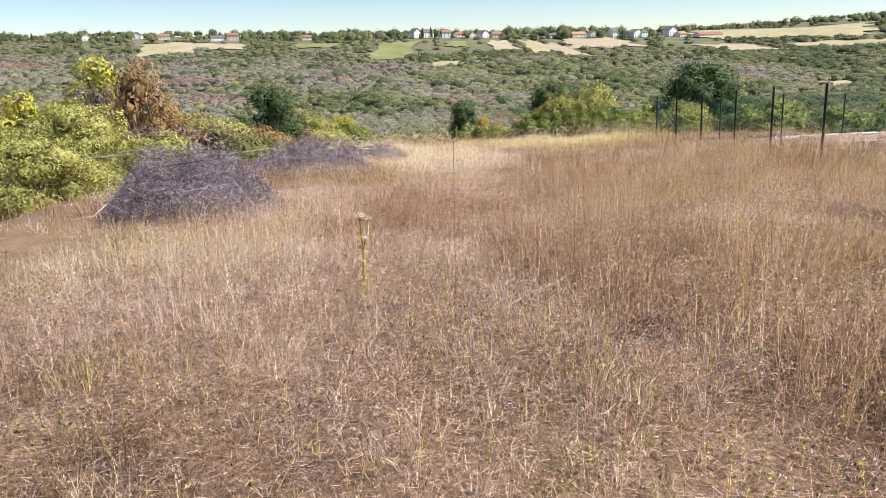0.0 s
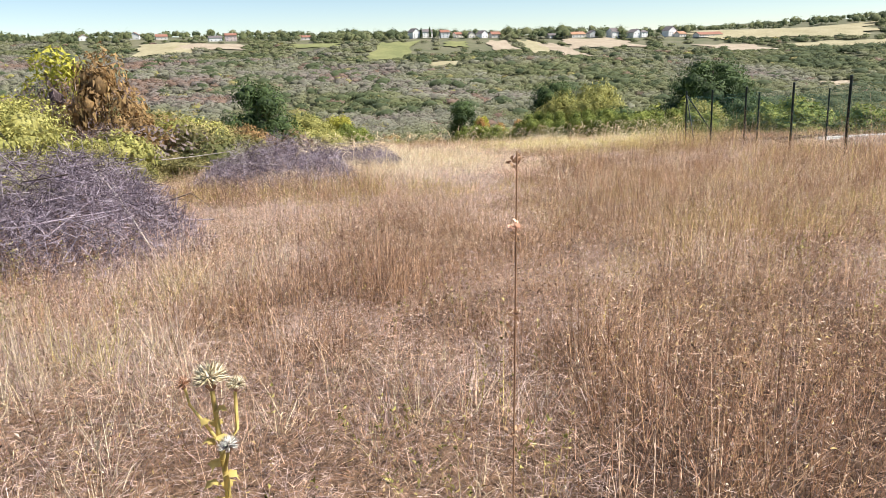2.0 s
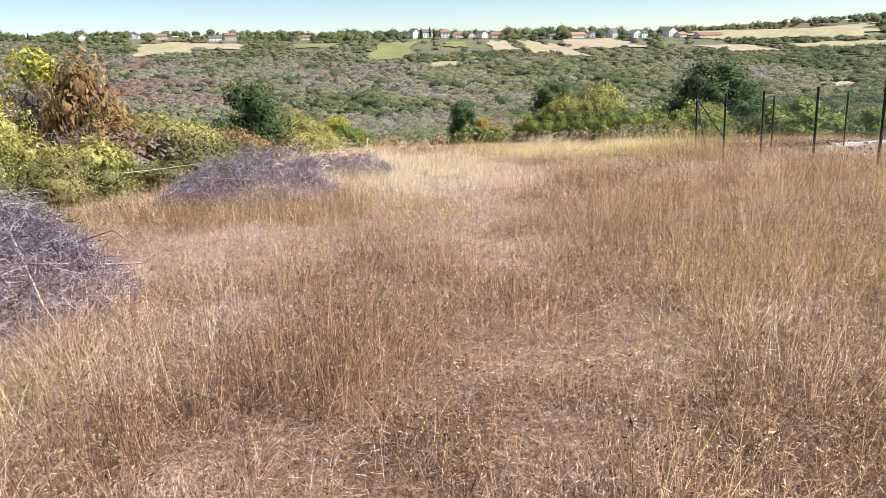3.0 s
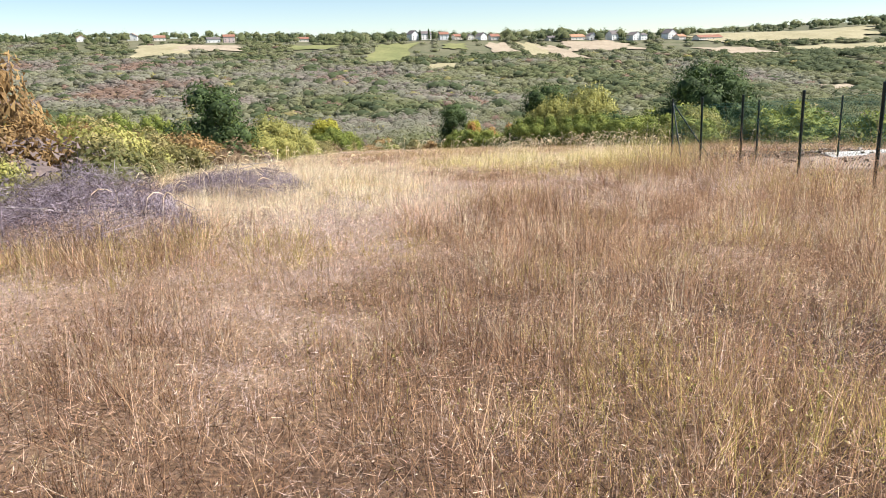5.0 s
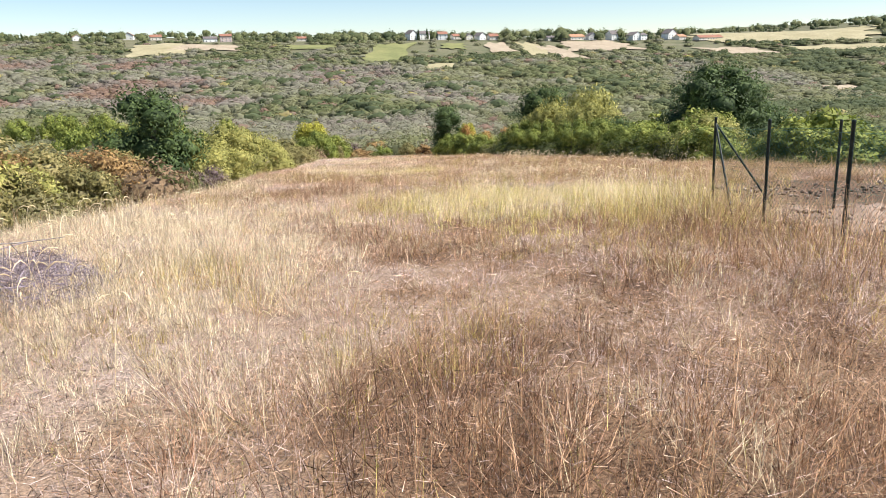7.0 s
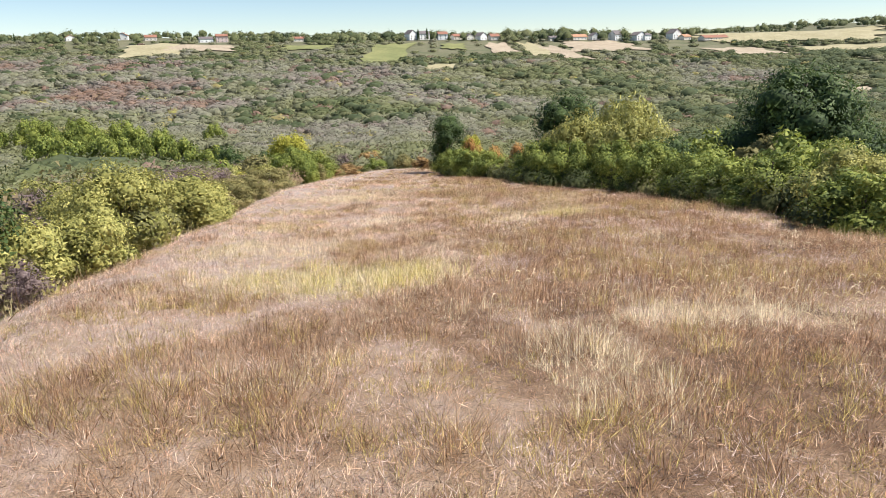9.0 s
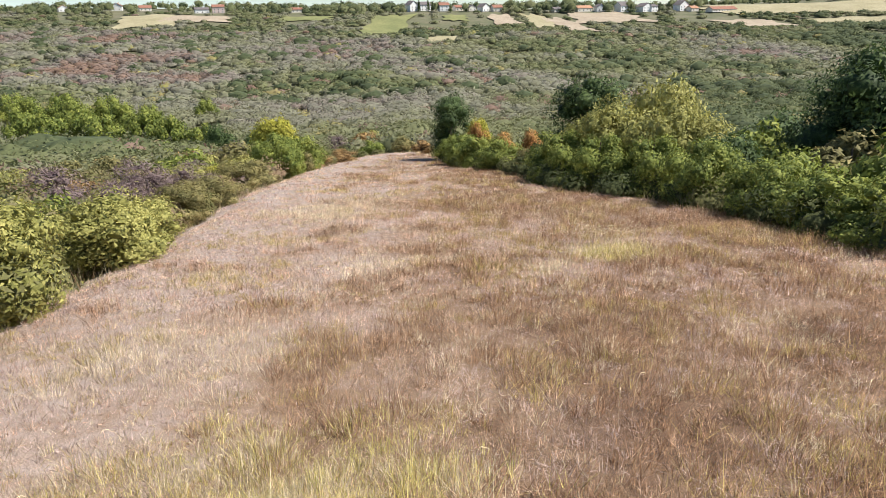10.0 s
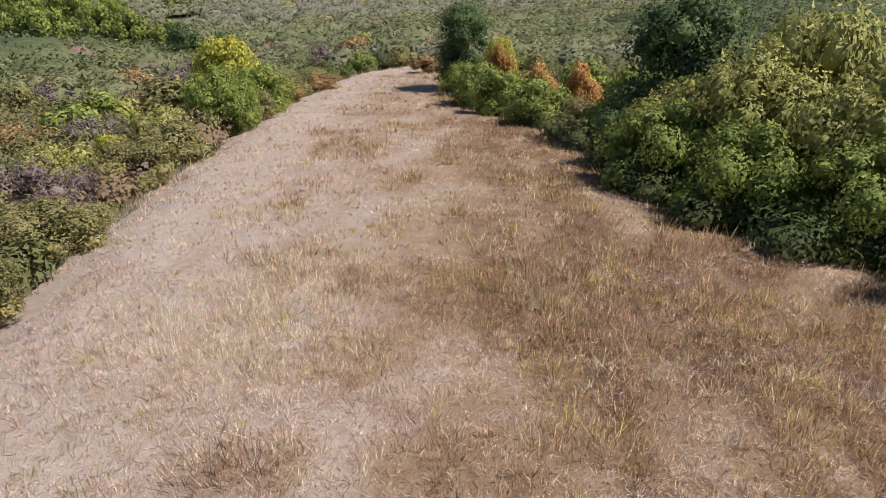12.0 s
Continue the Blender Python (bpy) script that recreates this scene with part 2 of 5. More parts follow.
def part(name, bm, mat, parent, label=""):
    me = bpy.data.meshes.new(name)
    bm.to_mesh(me)
    bm.free()
    me.materials.append(mat)
    return under(name, me, parent, label)


def thing(name, label, category, group="", kind="", at=None):
    ob = new(name)
    ob.empty_display_size = 0.2
    if at is not None:
        ob.matrix_world = at
    return tagged(ob, label, category, group, kind)


def tube_arrays(paths, sides=4):
    """Corners and quads of tapered tubes. paths: lists of (point, radius)."""
    vs, fs, base = [], [], 0
    for path in paths:
        pts = np.array([p for p, _ in path], float)
        rad = np.array([r for _, r in path], float)
        way = np.gradient(pts, axis=0)
        way /= np.linalg.norm(way, axis=1, keepdims=True) + 1e-9
        ref = np.where(np.abs(way[:, 2:3]) > 0.9, np.array([[1.0, 0, 0]]), np.array([[0, 0, 1.0]]))
        u = np.cross(way, ref)
        u /= np.linalg.norm(u, axis=1, keepdims=True) + 1e-9
        v = np.cross(way, u)
        ang = np.arange(sides) * 2 * np.pi / sides
        ring = pts[:, None] + rad[:, None, None] * (np.cos(ang)[None, :, None] * u[:, None] + np.sin(ang)[None, :, None] * v[:, None])
        vs.append(ring.reshape(-1, 3))
        k = len(pts)
        for a in range(k - 1):
            for b in range(sides):
                c = (b + 1) % sides
                fs.append((base + a * sides + b, base + a * sides + c, base + (a + 1) * sides + c, base + (a + 1) * sides + b))
        base += k * sides
    return np.concatenate(vs), np.array(fs, np.int32)


def leaf_arrays(rng, centres, size, flat=0.3, stretch=1.7, facing=None):
    """Folded diamond leaves round the given centres, turned roughly to face the given ways: four corners and two triangles each."""
    n = len(centres)
    a = rng.normal(size=(n, 3))
    a[:, 2] *= 1 - flat
    if facing is not None:
        a = np.cross(facing + 0.25 * rng.normal(size=(n, 3)), a)
    a /= np.linalg.norm(a, axis=1, keepdims=True) + 1e-9
    b = np.cross(a, rng.normal(size=(n, 3)) if facing is None else facing)
    b /= np.linalg.norm(b, axis=1, keepdims=True) + 1e-9
    c = np.cross(a, b)
    s = (size * rng.uniform(0.6, 1.35, n))[:, None]
    v = np.stack([centres - a * s * stretch * 0.5, centres + b * s * 0.5 + c * s * 0.12, centres + a * s * stretch * 0.5, centres - b * s * 0.5 + c * s * 0.12], 1)
    i = np.arange(n)[:, None] * 4
    return v.reshape(-1, 3), np.concatenate([i + [[0, 1, 2]], i + [[0, 2, 3]]], 0)


def chip_arrays(rng, centres, size, facing, stretch=1.5, tilt=0.45):
    """Small pointed leaves, one triangle each, tilted loosely out of the given facing."""
    n = len(centres)
    a = np.cross(facing + tilt * rng.normal(size=(n, 3)), rng.normal(size=(n, 3)))
    a /= np.linalg.norm(a, axis=1, keepdims=True) + 1e-9
    b = np.cross(a, facing)
    b /= np.linalg.norm(b, axis=1, keepdims=True) + 1e-9
    s = (np.broadcast_to(size, n) * rng.uniform(0.6, 1.35, n))[:, None]
    v = np.stack([centres - a * s * stretch * 0.4 - b * s * 0.5, centres - a * s * stretch * 0.4 + b * s * 0.5, centres + a * s * stretch * 0.6], 1)
    return v.reshape(-1, 3), np.arange(3 * n).reshape(-1, 3)


def ball_arrays(subdivisions, floor=-2.0):
    """Corners and triangles of a unit ball, without what lies below the floor."""
    bm = bmesh.new()
    bmesh.ops.create_icosphere(bm, subdivisions=subdivisions, radius=1)
    ball, tri = np.array([c.co[:] for c in bm.verts]), np.array([[c.index for c in g.verts] for g in bm.faces])
    bm.free()
    return ball, tri[ball[tri][:, :, 2].mean(1) > floor]


def crown_points(rng, n, height, width, low, lumps, shell=0.72):
    """Leaf places in a crown made of many unequal lumps, thinner inside, with gaps between the lumps."""
    k = lumps
    th, up = rng.uniform(0, 2 * np.pi, k), rng.uniform(0, 1, k)
    prof = np.sqrt(np.clip(1 - (2 * up - 0.85) ** 2 / 1.4, 0.05, 1))
    rad = width * 0.5 * prof * rng.uniform(0.35, 0.92, k)
    cz = low + (height - low) * (0.08 + 0.80 * up)
    cen = np.stack([rad * np.cos(th), rad * np.sin(th), cz], 1)
    size = rng.uniform(0.12, 0.24, k) * (width + height - low) * 0.5
    pick = rng.choice(k, n, p=size**2 / (size**2).sum())
    d = rng.normal(size=(n, 3))
    d /= np.linalg.norm(d, axis=1, keepdims=True)
    r = size[pick] * (shell + (1.08 - shell) * rng.uniform(0, 1, n) ** 0.6)
    r *= 1 + 0.25 * rng.normal(size=n) * (rng.uniform(0, 1, n) < 0.2)
    p = cen[pick] + d * r[:, None] * np.array([1, 1, 0.82])
    p[:, 2] = np.maximum(p[:, 2], low * 0.5 + 0.05)
    return p, cen, size


def tree(name, label, category, seed, height, width, leaves, leaf, mat, low=0.15, lumps=26, trunk=0.06, group="", bark=None, stretch=1.7, filled=0.54):
    """A tree or shrub at the origin: a tapered trunk with limbs into the lumps of the crown, and a crown of single leaves."""
    rng = np.random.default_rng(seed)
    root = thing(name, label, category, group)
    p, cen, size = crown_points(rng, leaves, height, width, low * height, lumps)
    paths = [[((0, 0, -0.3), trunk * height * 0.6), ((0.02 * height, 0, 0.3 * height), trunk * height * 0.42), ((0, 0.03 * height, 0.62 * height), trunk * height * 0.25), ((0.01, 0, 0.86 * height), 0.012 * height)]]
    for c in cen[:: max(1, len(cen) // 14)]:
        z0 = min(c[2] * 0.55, height * 0.6)
        mid = np.array([c[0] * 0.45, c[1] * 0.45, z0 + 0.45 * (c[2] - z0)])
        paths.append([((0, 0, z0 * 0.8), trunk * height * 0.22), (tuple(mid), trunk * height * 0.14), (tuple(c), trunk * height * 0.04)])
    v, f = tube_arrays(paths, 5)
    under("trunk", raw_mesh("trunk", v, f, bark or BARK), root)
    near = cen[np.argmin(((p[:, None] - cen[None]) ** 2).sum(-1), 1)]
    out = p - near
    out /= np.linalg.norm(out, axis=1, keepdims=True) + 1e-9
    away = p - np.array([0, 0, height * 0.35])
    out = out + 0.5 * away / (np.linalg.norm(away, axis=1, keepdims=True) + 1e-9) + 0.35 * rng.normal(size=out.shape) + (0, 0, 0.2)
    out /= np.linalg.norm(out, axis=1, keepdims=True) + 1e-9
    lv, lf = chip_arrays(rng, p, leaf, out, stretch)
    # the shaded twigs and leaves inside each lump
    ball, tri = ball_arrays(1)
    k, m = len(cen), len(ball)
    core = cen[:, None] + ball[None] * (size[:, None, None] * filled * (1 + 0.2 * rng.normal(size=(k, m, 1)).clip(-1.5, 1.5))) * (1, 1, 0.8)
    core[..., 2] = np.maximum(core[..., 2], 0.02)
    core_f = (np.arange(k)[:, None, None] * m + tri[None]).reshape(-1, 3)
    v, f, nrm = merged([(lv, lf, np.repeat(out, 3, 0)), (core.reshape(-1, 3), core_f, np.tile(ball, (k, 1)))])
    under("crown", raw_mesh("crown", v, f, mat, None, nrm), root)
    return root


def stand(ob, x, y, turn=0, scale=1.0, sink=0.0, tall=1.0):
    """The pose on the ground at x, y."""
    return Matrix.Translation((x, y, float(ground_z(x, y)) - sink)) @ Matrix.Rotation(radians(turn), 4, "Z") @ Matrix.Diagonal((scale, scale, scale * tall, 1))


def place(ob, x, y, turn=0, scale=1.0, sink=0.0, tall=1.0, copy=False):
    m = stand(ob, x, y, turn, scale, sink, tall)
    if copy:
        c = copy_thing(ob, Matrix.Identity(4))
        c.matrix_basis = m
        return c
    ob.matrix_basis = m
    return ob


def blades(rng, x, y, height, width, lean=0.35, bend=0.4, segments=2, droop=0.0, base=0.0, az=None, ln=None):
    """Grass blades at x, y: tapered strips that lean and bend. Corners and triangles."""
    n = len(x)
    az = rng.uniform(0, 2 * np.pi, n) if az is None else az
    side = rng.uniform(0, 2 * np.pi, n)
    ln = np.abs(rng.normal(0, lean, n)) if ln is None else ln
    h, w = np.broadcast_to(height, n), np.broadcast_to(width, n)
    root = np.stack([x, y, ground_z(x, y) - 0.01 + base], 1)
    out = np.stack([np.cos(az), np.sin(az), np.zeros(n)], 1)
    acr = np.stack([np.cos(side), np.sin(side), np.zeros(n)], 1)
    verts, k = [], segments
    for i in range(k):
        s = i / k
        pos = root + out * (h * (np.sin(ln) * s + bend * ln * s * s))[:, None]
        pos[:, 2] += h * s * np.cos(ln) - h * droop * s**3
        half = (w * 0.5 * (1 - 0.55 * s))[:, None]
        verts += [pos - acr * half, pos + acr * half]
    tip = root + out * (h * (np.sin(ln) + bend * ln))[:, None]
    tip[:, 2] += h * np.cos(ln) - h * droop
    verts.append(tip)
    v = np.stack(verts, 1)
    m = 2 * k + 1
    tri = []
    for i in range(k - 1):
        a = 2 * i
        tri += [(a, a + 1, a + 3), (a, a + 3, a + 2)]
    tri.append((2 * k - 2, 2 * k - 1, 2 * k))
    f = (np.arange(n)[:, None, None] * m + np.array(tri)[None]).reshape(-1, 3)
    up = rng.normal(size=(n, 3)) * 0.5 + (0, 0, 1.0)
    up /= np.linalg.norm(up, axis=1, keepdims=True)
    return v.reshape(-1, 3), f, np.repeat(up, m, 0)


def merged(pieces):
    """Pieces of (corners, faces) or (corners, faces, normals) as one."""
    fs, base = [], 0
    for piece in pieces:
        fs.append(piece[1] + base)
        base += len(piece[0])
    both = [np.concatenate([piece[0] for piece in pieces]), np.concatenate(fs)]
    return both + [np.concatenate([piece[2] for piece in pieces])] if len(pieces[0]) > 2 else both


def in_field(x, y, margin=0.0):
    return (x > left_edge(y) - margin) & (x < right_edge(y) + margin)

# ---- what grows where in the field ----
def bare(x, y):
    """Plot behind the fence and the slab, where nothing grows."""
    return (x > 9.5) & (y < 29) & (y > 22.4)


def trodden(x, y):
    return np.exp(-((x - (3.0 + 0.12 * y + 0.25 * np.sin(y * 0.5))) / 0.5) ** 2) * np.clip((10 - y) / 4, 0, 1)


def over(v, lo, hi):
    return step01((v - lo) / (hi - lo))


def patch(x, y, big, small, seed):
    return 0.56 * wave_noise(x, y, big, seed) + 0.44 * wave_noise(x, y, small, seed + 1)


def tall_at(x, y):
    return (0.32 + 0.5 * wave_noise(x, y, 2.2, 43) + 1.15 * wave_noise(x, y, 0.55, 41) ** 1.6) * (0.92 + 0.25 * weedy(x, y) - 0.12 * pinkish(x, y)) * (1 - 0.3 * trodden(x, y)) * (0.92 + 0.08 * step01((y - 5) / 9)) * (1 + 1.5 * np.exp(-((x - 7.6) / 1.0) ** 2) * (y < 27.5))


def blob(x, y, cx, cy, rx, ry):
    return np.exp(-(((x - cx) / rx) ** 2 + ((y - cy) / ry) ** 2) ** 2)


def zone_pale(x, y):
    """Where the tall pale grass grows."""
    m = blob(x, y, -0.9, 19.0, 2.6, 3.4) + blob(x, y, -2.6, 24.5, 3.2, 4.0) + 0.9 * blob(x, y, 5.0, 28.0, 3.6, 2.6) + 0.85 * blob(x, y, -0.4, 46.4, 3.2, 2.0) + 0.6 * blob(x, y, 8.8, 63.0, 1.5, 1.9) + 0.8 * blob(x, y, 5.0, 38.3, 0.9, 2.2) + 0.7 * blob(x, y, 8.3, 41.2, 2.4, 1.1) + 0.5 * blob(x, y, 0.0, 61.5, 1.4, 1.8) + 0.5 * blob(x, y, -3.0, 52, 2.4, 2.5) + 0.35 * blob(x, y, -2.2, 5.6, 1.1, 1.3) + 0.7 * blob(x, y, -4.5, 35, 1.6, 3.0) + 0.6 * blob(x, y, 6.3, 59.7, 0.9, 1.1) + 0.6 * blob(x, y, -4.0, 76, 3.0, 4.0)
    return np.clip(m * (0.55 + 0.8 * wave_noise(x, y, 1.1, 47)), 0, 1)


def leftward(x, y):
    return step01((left_edge(y) + 6.0 - x) / 5.0) * step01((y - 36) / 14)


def weedy(x, y):
    """Where bushy brown weeds stand thick."""
    thick = 0.14 * blob(x, y, 7.6, 49, 4.0, 5.5) + 0.16 * blob(x, y, 7.0, 35.0, 2.2, 2.4) + 0.10 * blob(x, y, -3.6, 63.5, 1.6, 1.6) + 0.12 * blob(x, y, -0.6, 11.5, 2.4, 3.0) + 0.15 * blob(x, y, 5.0, 18.0, 3.2, 4.5) + 0.30 * blob(x, y, 2.2, 4.6, 1.5, 3.2) + 0.2 * blob(x, y, 4.6, 11.0, 2.4, 3.5)
    return over(patch(x, y, 2.3, 0.6, 501) + thick + 0.17 * over(x, 0, 8) + 0.12 * blob(x, y, 9.5, 69, 3.5, 4.5) - 0.22 * leftward(x, y) - 0.3 * zone_pale(x, y) - 0.05 * over(y, 50, 70), 0.44, 0.66)


def pinkish(x, y):
    """Where thin grey-pink grass and litter show."""
    return over(1 - patch(x, y, 2.3, 0.6, 501) + 0.2 * leftward(x, y) + 0.08 * blob(x, y, 5.0, 13.0, 1.6, 2.2) - 0.2 * zone_pale(x, y) - 0.3 * blob(x, y, 2.2, 4.6, 1.5, 3.2) + 0.08 * (1 - step01((y - 6) / 5)), 0.46, 0.62)


def strawy(x, y):
    return np.clip(1 - 0.75 * weedy(x, y) - 0.6 * pinkish(x, y) - 0.6 * zone_pale(x, y), 0.10 + 0.28 * (1 - step01((y - 12) / 8)), 1)


def golden(x, y):
    tuft = 1.2 * blob(x, y, 8.8, 63.0, 1.4, 1.7) + 0.5 * blob(x, y, 0.3, 46.5, 2.8, 2.2)
    return np.clip(tuft + 0.8 * over(patch(x, y, 2.3, 0.6, 511) + 0.06 * over(x, -1, 6), 0.53, 0.66), 0, 1)


def lush(x, y):
    return np.clip(blob(x, y, 8.8, 63.0, 1.4, 1.7) + 0.9 * blob(x, y, 0.3, 46.8, 2.7, 1.9) + 0.8 * blob(x, y, 5.0, 27.5, 3.8, 3.0) + 0.15 * blob(x, y, -2.2, 5.6, 0.8, 0.9), 0, 1)


# ---- ground ----
def spaced(lo, hi, fine_lo, fine_hi, step, grow):
    xs = list(np.arange(fine_lo, fine_hi, step))
    s, v = step, xs[-1]
    while v < hi:
        s *= grow
        v += s
        xs.append(min(v, hi))
    s, v, head = step, fine_lo, []
    while v > lo:
        s *= grow
        v -= s
        head.append(max(v, lo))
    return np.array(head[::-1] + xs)


def litter_shade_tone(x, y):
    """From the grey-white litter along one edge of the field to the rust-brown weeds on the other side, and darker at
    the near end, where shade between the stems is put into the colour.
    """
    wide = 5.0 + 4.5 * step01((y - 40) / 20)
    left = step01((left_edge(y) + wide + 0.8 - x) / wide) * step01((y - 36) / 16)
    right = step01((x + 2.0) / 8.0)
    # shade of the gaps between stems, painted into the ground where y is small
    near = 1 - step01((y - 4) / 14)
    t = 0.42 + 0.33 * near + 0.20 * right + 0.13 * weedy(x, y) - (0.10 - 0.04 * near) * pinkish(x, y) - 0.12 * zone_pale(x, y) - 0.12 * step01((y - 42) / 30) * (1 - right) + 0.30 * (wave_noise(x, y, 1.1, 58) - 0.5)
    return np.clip(t * (1 - 0.5 * left), 0, 1)


gx, gy = spaced(-3000, 3000, -6, 8, 0.45, 1.10), spaced(-400, 4000, 0, 18, 0.45, 1.025)
GX, GY = np.meshgrid(gx, gy)
GV = np.stack([GX, GY, ground_z(GX, GY)], -1).reshape(-1, 3)
nj = len(gx)
q = (np.arange(len(gy) - 1)[:, None] * nj + np.arange(nj - 1)[None]).ravel()
GF = np.stack([q, q + 1, q + nj + 1, q + nj], 1)
ground = tagged(new("ground", raw_mesh("ground", GV, GF, SOIL, litter_shade_tone(GV[:, 0], GV[:, 1]))), "dry sloping ground under grass and scrub", "ground", kind="structure")
ground.data.polygons.foreach_set("use_smooth", np.ones(len(GF), bool))
ground.data.materials.append(SCRUB_SOIL)
mid_x, mid_y = GV[GF][:, :, 0].mean(1), GV[GF][:, :, 1].mean(1)
ground.data.polygons.foreach_set("material_index", (~in_field(mid_x, mid_y, 2.2) | (mid_y > 158)).astype(np.int32))

# ---- far fields on the opposite slope: centre, half sizes, turn, material ----
FIELDS = [
    (70, 790, 13, 46, 4, FIELD_TAN), (104, 780, 11, 60, 0, FIELD_PALE), (126, 742, 12, 62, 7, FIELD_TAN), (176, 800, 36, 44, 5, FIELD_TAN),
    (-48, 752, 19, 70, -4, FIELD_GREEN), (5, 626, 14, 17, 20, FIELD_PALE), (405, 862, 98, 64, -25, FIELD_PALE), (306, 736, 27, 34, 12, FIELD_TAN),
    (404, 722, 44, 30, -20, FIELD_PALE), (264, 467, 12, 13, 0, FIELD_TAN), (-296, 784, 26, 50, 20, FIELD_PALE), (-245, 790, 34, 20, 5, FIELD_TAN),
    (-135, 800, 26, 18, 0, FIELD_GREEN), (20, 800, 12, 22, 0, FIELD_GREEN),
]


def in_far_field(x, y, grow=1.0):
    inside = np.zeros(np.shape(x), bool)
    for cx, cy, hx, hy, turn, _ in FIELDS:
        c, s = math.cos(radians(turn)), math.sin(radians(turn))
        u, v = (x - cx) * c + (y - cy) * s, -(x - cx) * s + (y - cy) * c
        inside |= (np.abs(u) < hx * grow) & (np.abs(v) < hy * grow)
    return inside


for cx, cy, hx, hy, turn, mat in FIELDS:
    k = 13
    a, b = np.meshgrid(np.linspace(-1, 1, k), np.linspace(-1, 1, k))
    ra = 1 + 0.14 * np.sin(7 * np.arctan2(b, a) + cx) * np.hypot(a, b)
    u, v = a * hx * ra, b * hy * ra
    c, s = math.cos(radians(turn)), math.sin(radians(turn))
    X, Y = cx + u * c - v * s, cy + u * s + v * c
    V = np.stack([X, Y, ground_z(X, Y) + 1.0], -1).reshape(-1, 3)
    q = (np.arange(k - 1)[:, None] * k + np.arange(k - 1)[None]).ravel()
    tagged(new("far_field", raw_mesh("far_field", V, np.stack([q, q + 1, q + k + 1, q + k], 1), mat)), "mown dry field on the opposite slope", "field", kind="structure")

# ---- houses of the village: place, size, walls, roof, looks ----
HOUSES = [
    (-28, 866, 9, 10, 6.0, 3.6, WHITE_WALL, ROOF_DARK, True, 12, "white two-storey house with a steep gable"),
    (-14, 868, 12, 9, 5.6, 2.6, WHITE_WALL, ROOF_DARK, False, 5, "white two-storey house with a dark roof"),
    (8, 862, 10, 9, 5.5, 2.4, WHITE_WALL, ROOF_RED, False, -8, "white house under a red tiled roof"),
    (24, 868, 9, 8, 3.2, 2.2, CREAM_WALL, ROOF_RED, False, 5, "low cream house under a red roof"),
    (39, 866, 8, 8, 3.4, 2.6, CREAM_WALL, ROOF_DARK, True, 0, "low cream house under a dark roof"),
    (53, 866, 9, 9, 4.2, 3.2, WHITE_WALL, ROOF_DARK, True, 14, "white house with a grey gable roof"),
    (68, 868, 10, 9, 3.6, 2.6, CREAM_WALL, ROOF_RED, False, -6, "cream house half hidden by garden trees"),
    (134, 860, 10, 8, 2.8, 1.8, CREAM_WALL, ROOF_DARK, False, 4, "small low farm building with a flat roof"),
    (164, 862, 18, 9, 3.2, 2.4, CREAM_WALL, ROOF_ORANGE, False, 2, "long cream house under an orange roof"),
    (183, 862, 10, 9, 4.0, 3.0, WHITE_WALL, ROOF_DARK, True, -10, "pale house with a grey gable roof"),
    (207, 858, 12, 10, 5.6, 3.8, WHITE_WALL, ROOF_DARK, False, 6, "two-storey pale house under a dark red roof"),
    (232, 858, 14, 10, 5.0, 3.2, WHITE_WALL, ROOF_DARK, True, 8, "large white house with a low gable"),
    (241, 860, 9, 8, 5.0, 1.6, WHITE_WALL, ROOF_DARK, False, 8, "white flat-roofed house extension"),
    (276, 868, 12, 10, 5.6, 4.2, WHITE_WALL, ROOF_DARK, True, 4, "white house with a tall grey gable"),
    (287, 862, 10, 8, 3.0, 2.2, CREAM_WALL, ROOF_ORANGE, False, 4, "orange-roofed outbuilding beside the white house"),
    (316, 852, 34, 9, 2.6, 2.4, CREAM_WALL, ROOF_RED, False, 3, "long low farm shed under a red roof"),
    (-436, 900, 9, 8, 3.6, 2.8, WHITE_WALL, ROOF_ORANGE, True, 10, "white cottage under an orange roof"),
    (-368, 890, 10, 8, 4.4, 3.0, WHITE_WALL, ROOF_RED, True, -10, "white cottage with a red gable roof"),
    (-336, 890, 12, 8, 3.2, 2.4, CREAM_WALL, ROOF_RED, False, 4, "low cream house under a red roof"),
    (-268, 880, 14, 9, 3.8, 2.0, WHITE_WALL, ROOF_DARK, False, 3, "wide white house under a low grey roof"),
    (-250, 884, 12, 9, 6.0, 2.2, PINK_WALL, ROOF_RED, False, -4, "tall pale pink house"),
    (-160, 880, 12, 8, 2.8, 1.8, CREAM_WALL, ROOF_RED, False, 2, "small cream house among dark trees"),
]


def before_house(x, y):
    """In the gardens in front of a house, which stay open."""
    hide = np.zeros(np.shape(x), bool)
    for h in HOUSES:
        hide |= (np.abs(x - h[0] * y / h[1]) < h[2] * 0.5 + 2.5) & (y > h[1] - 130) & (y < h[1] + 12)
    return hide


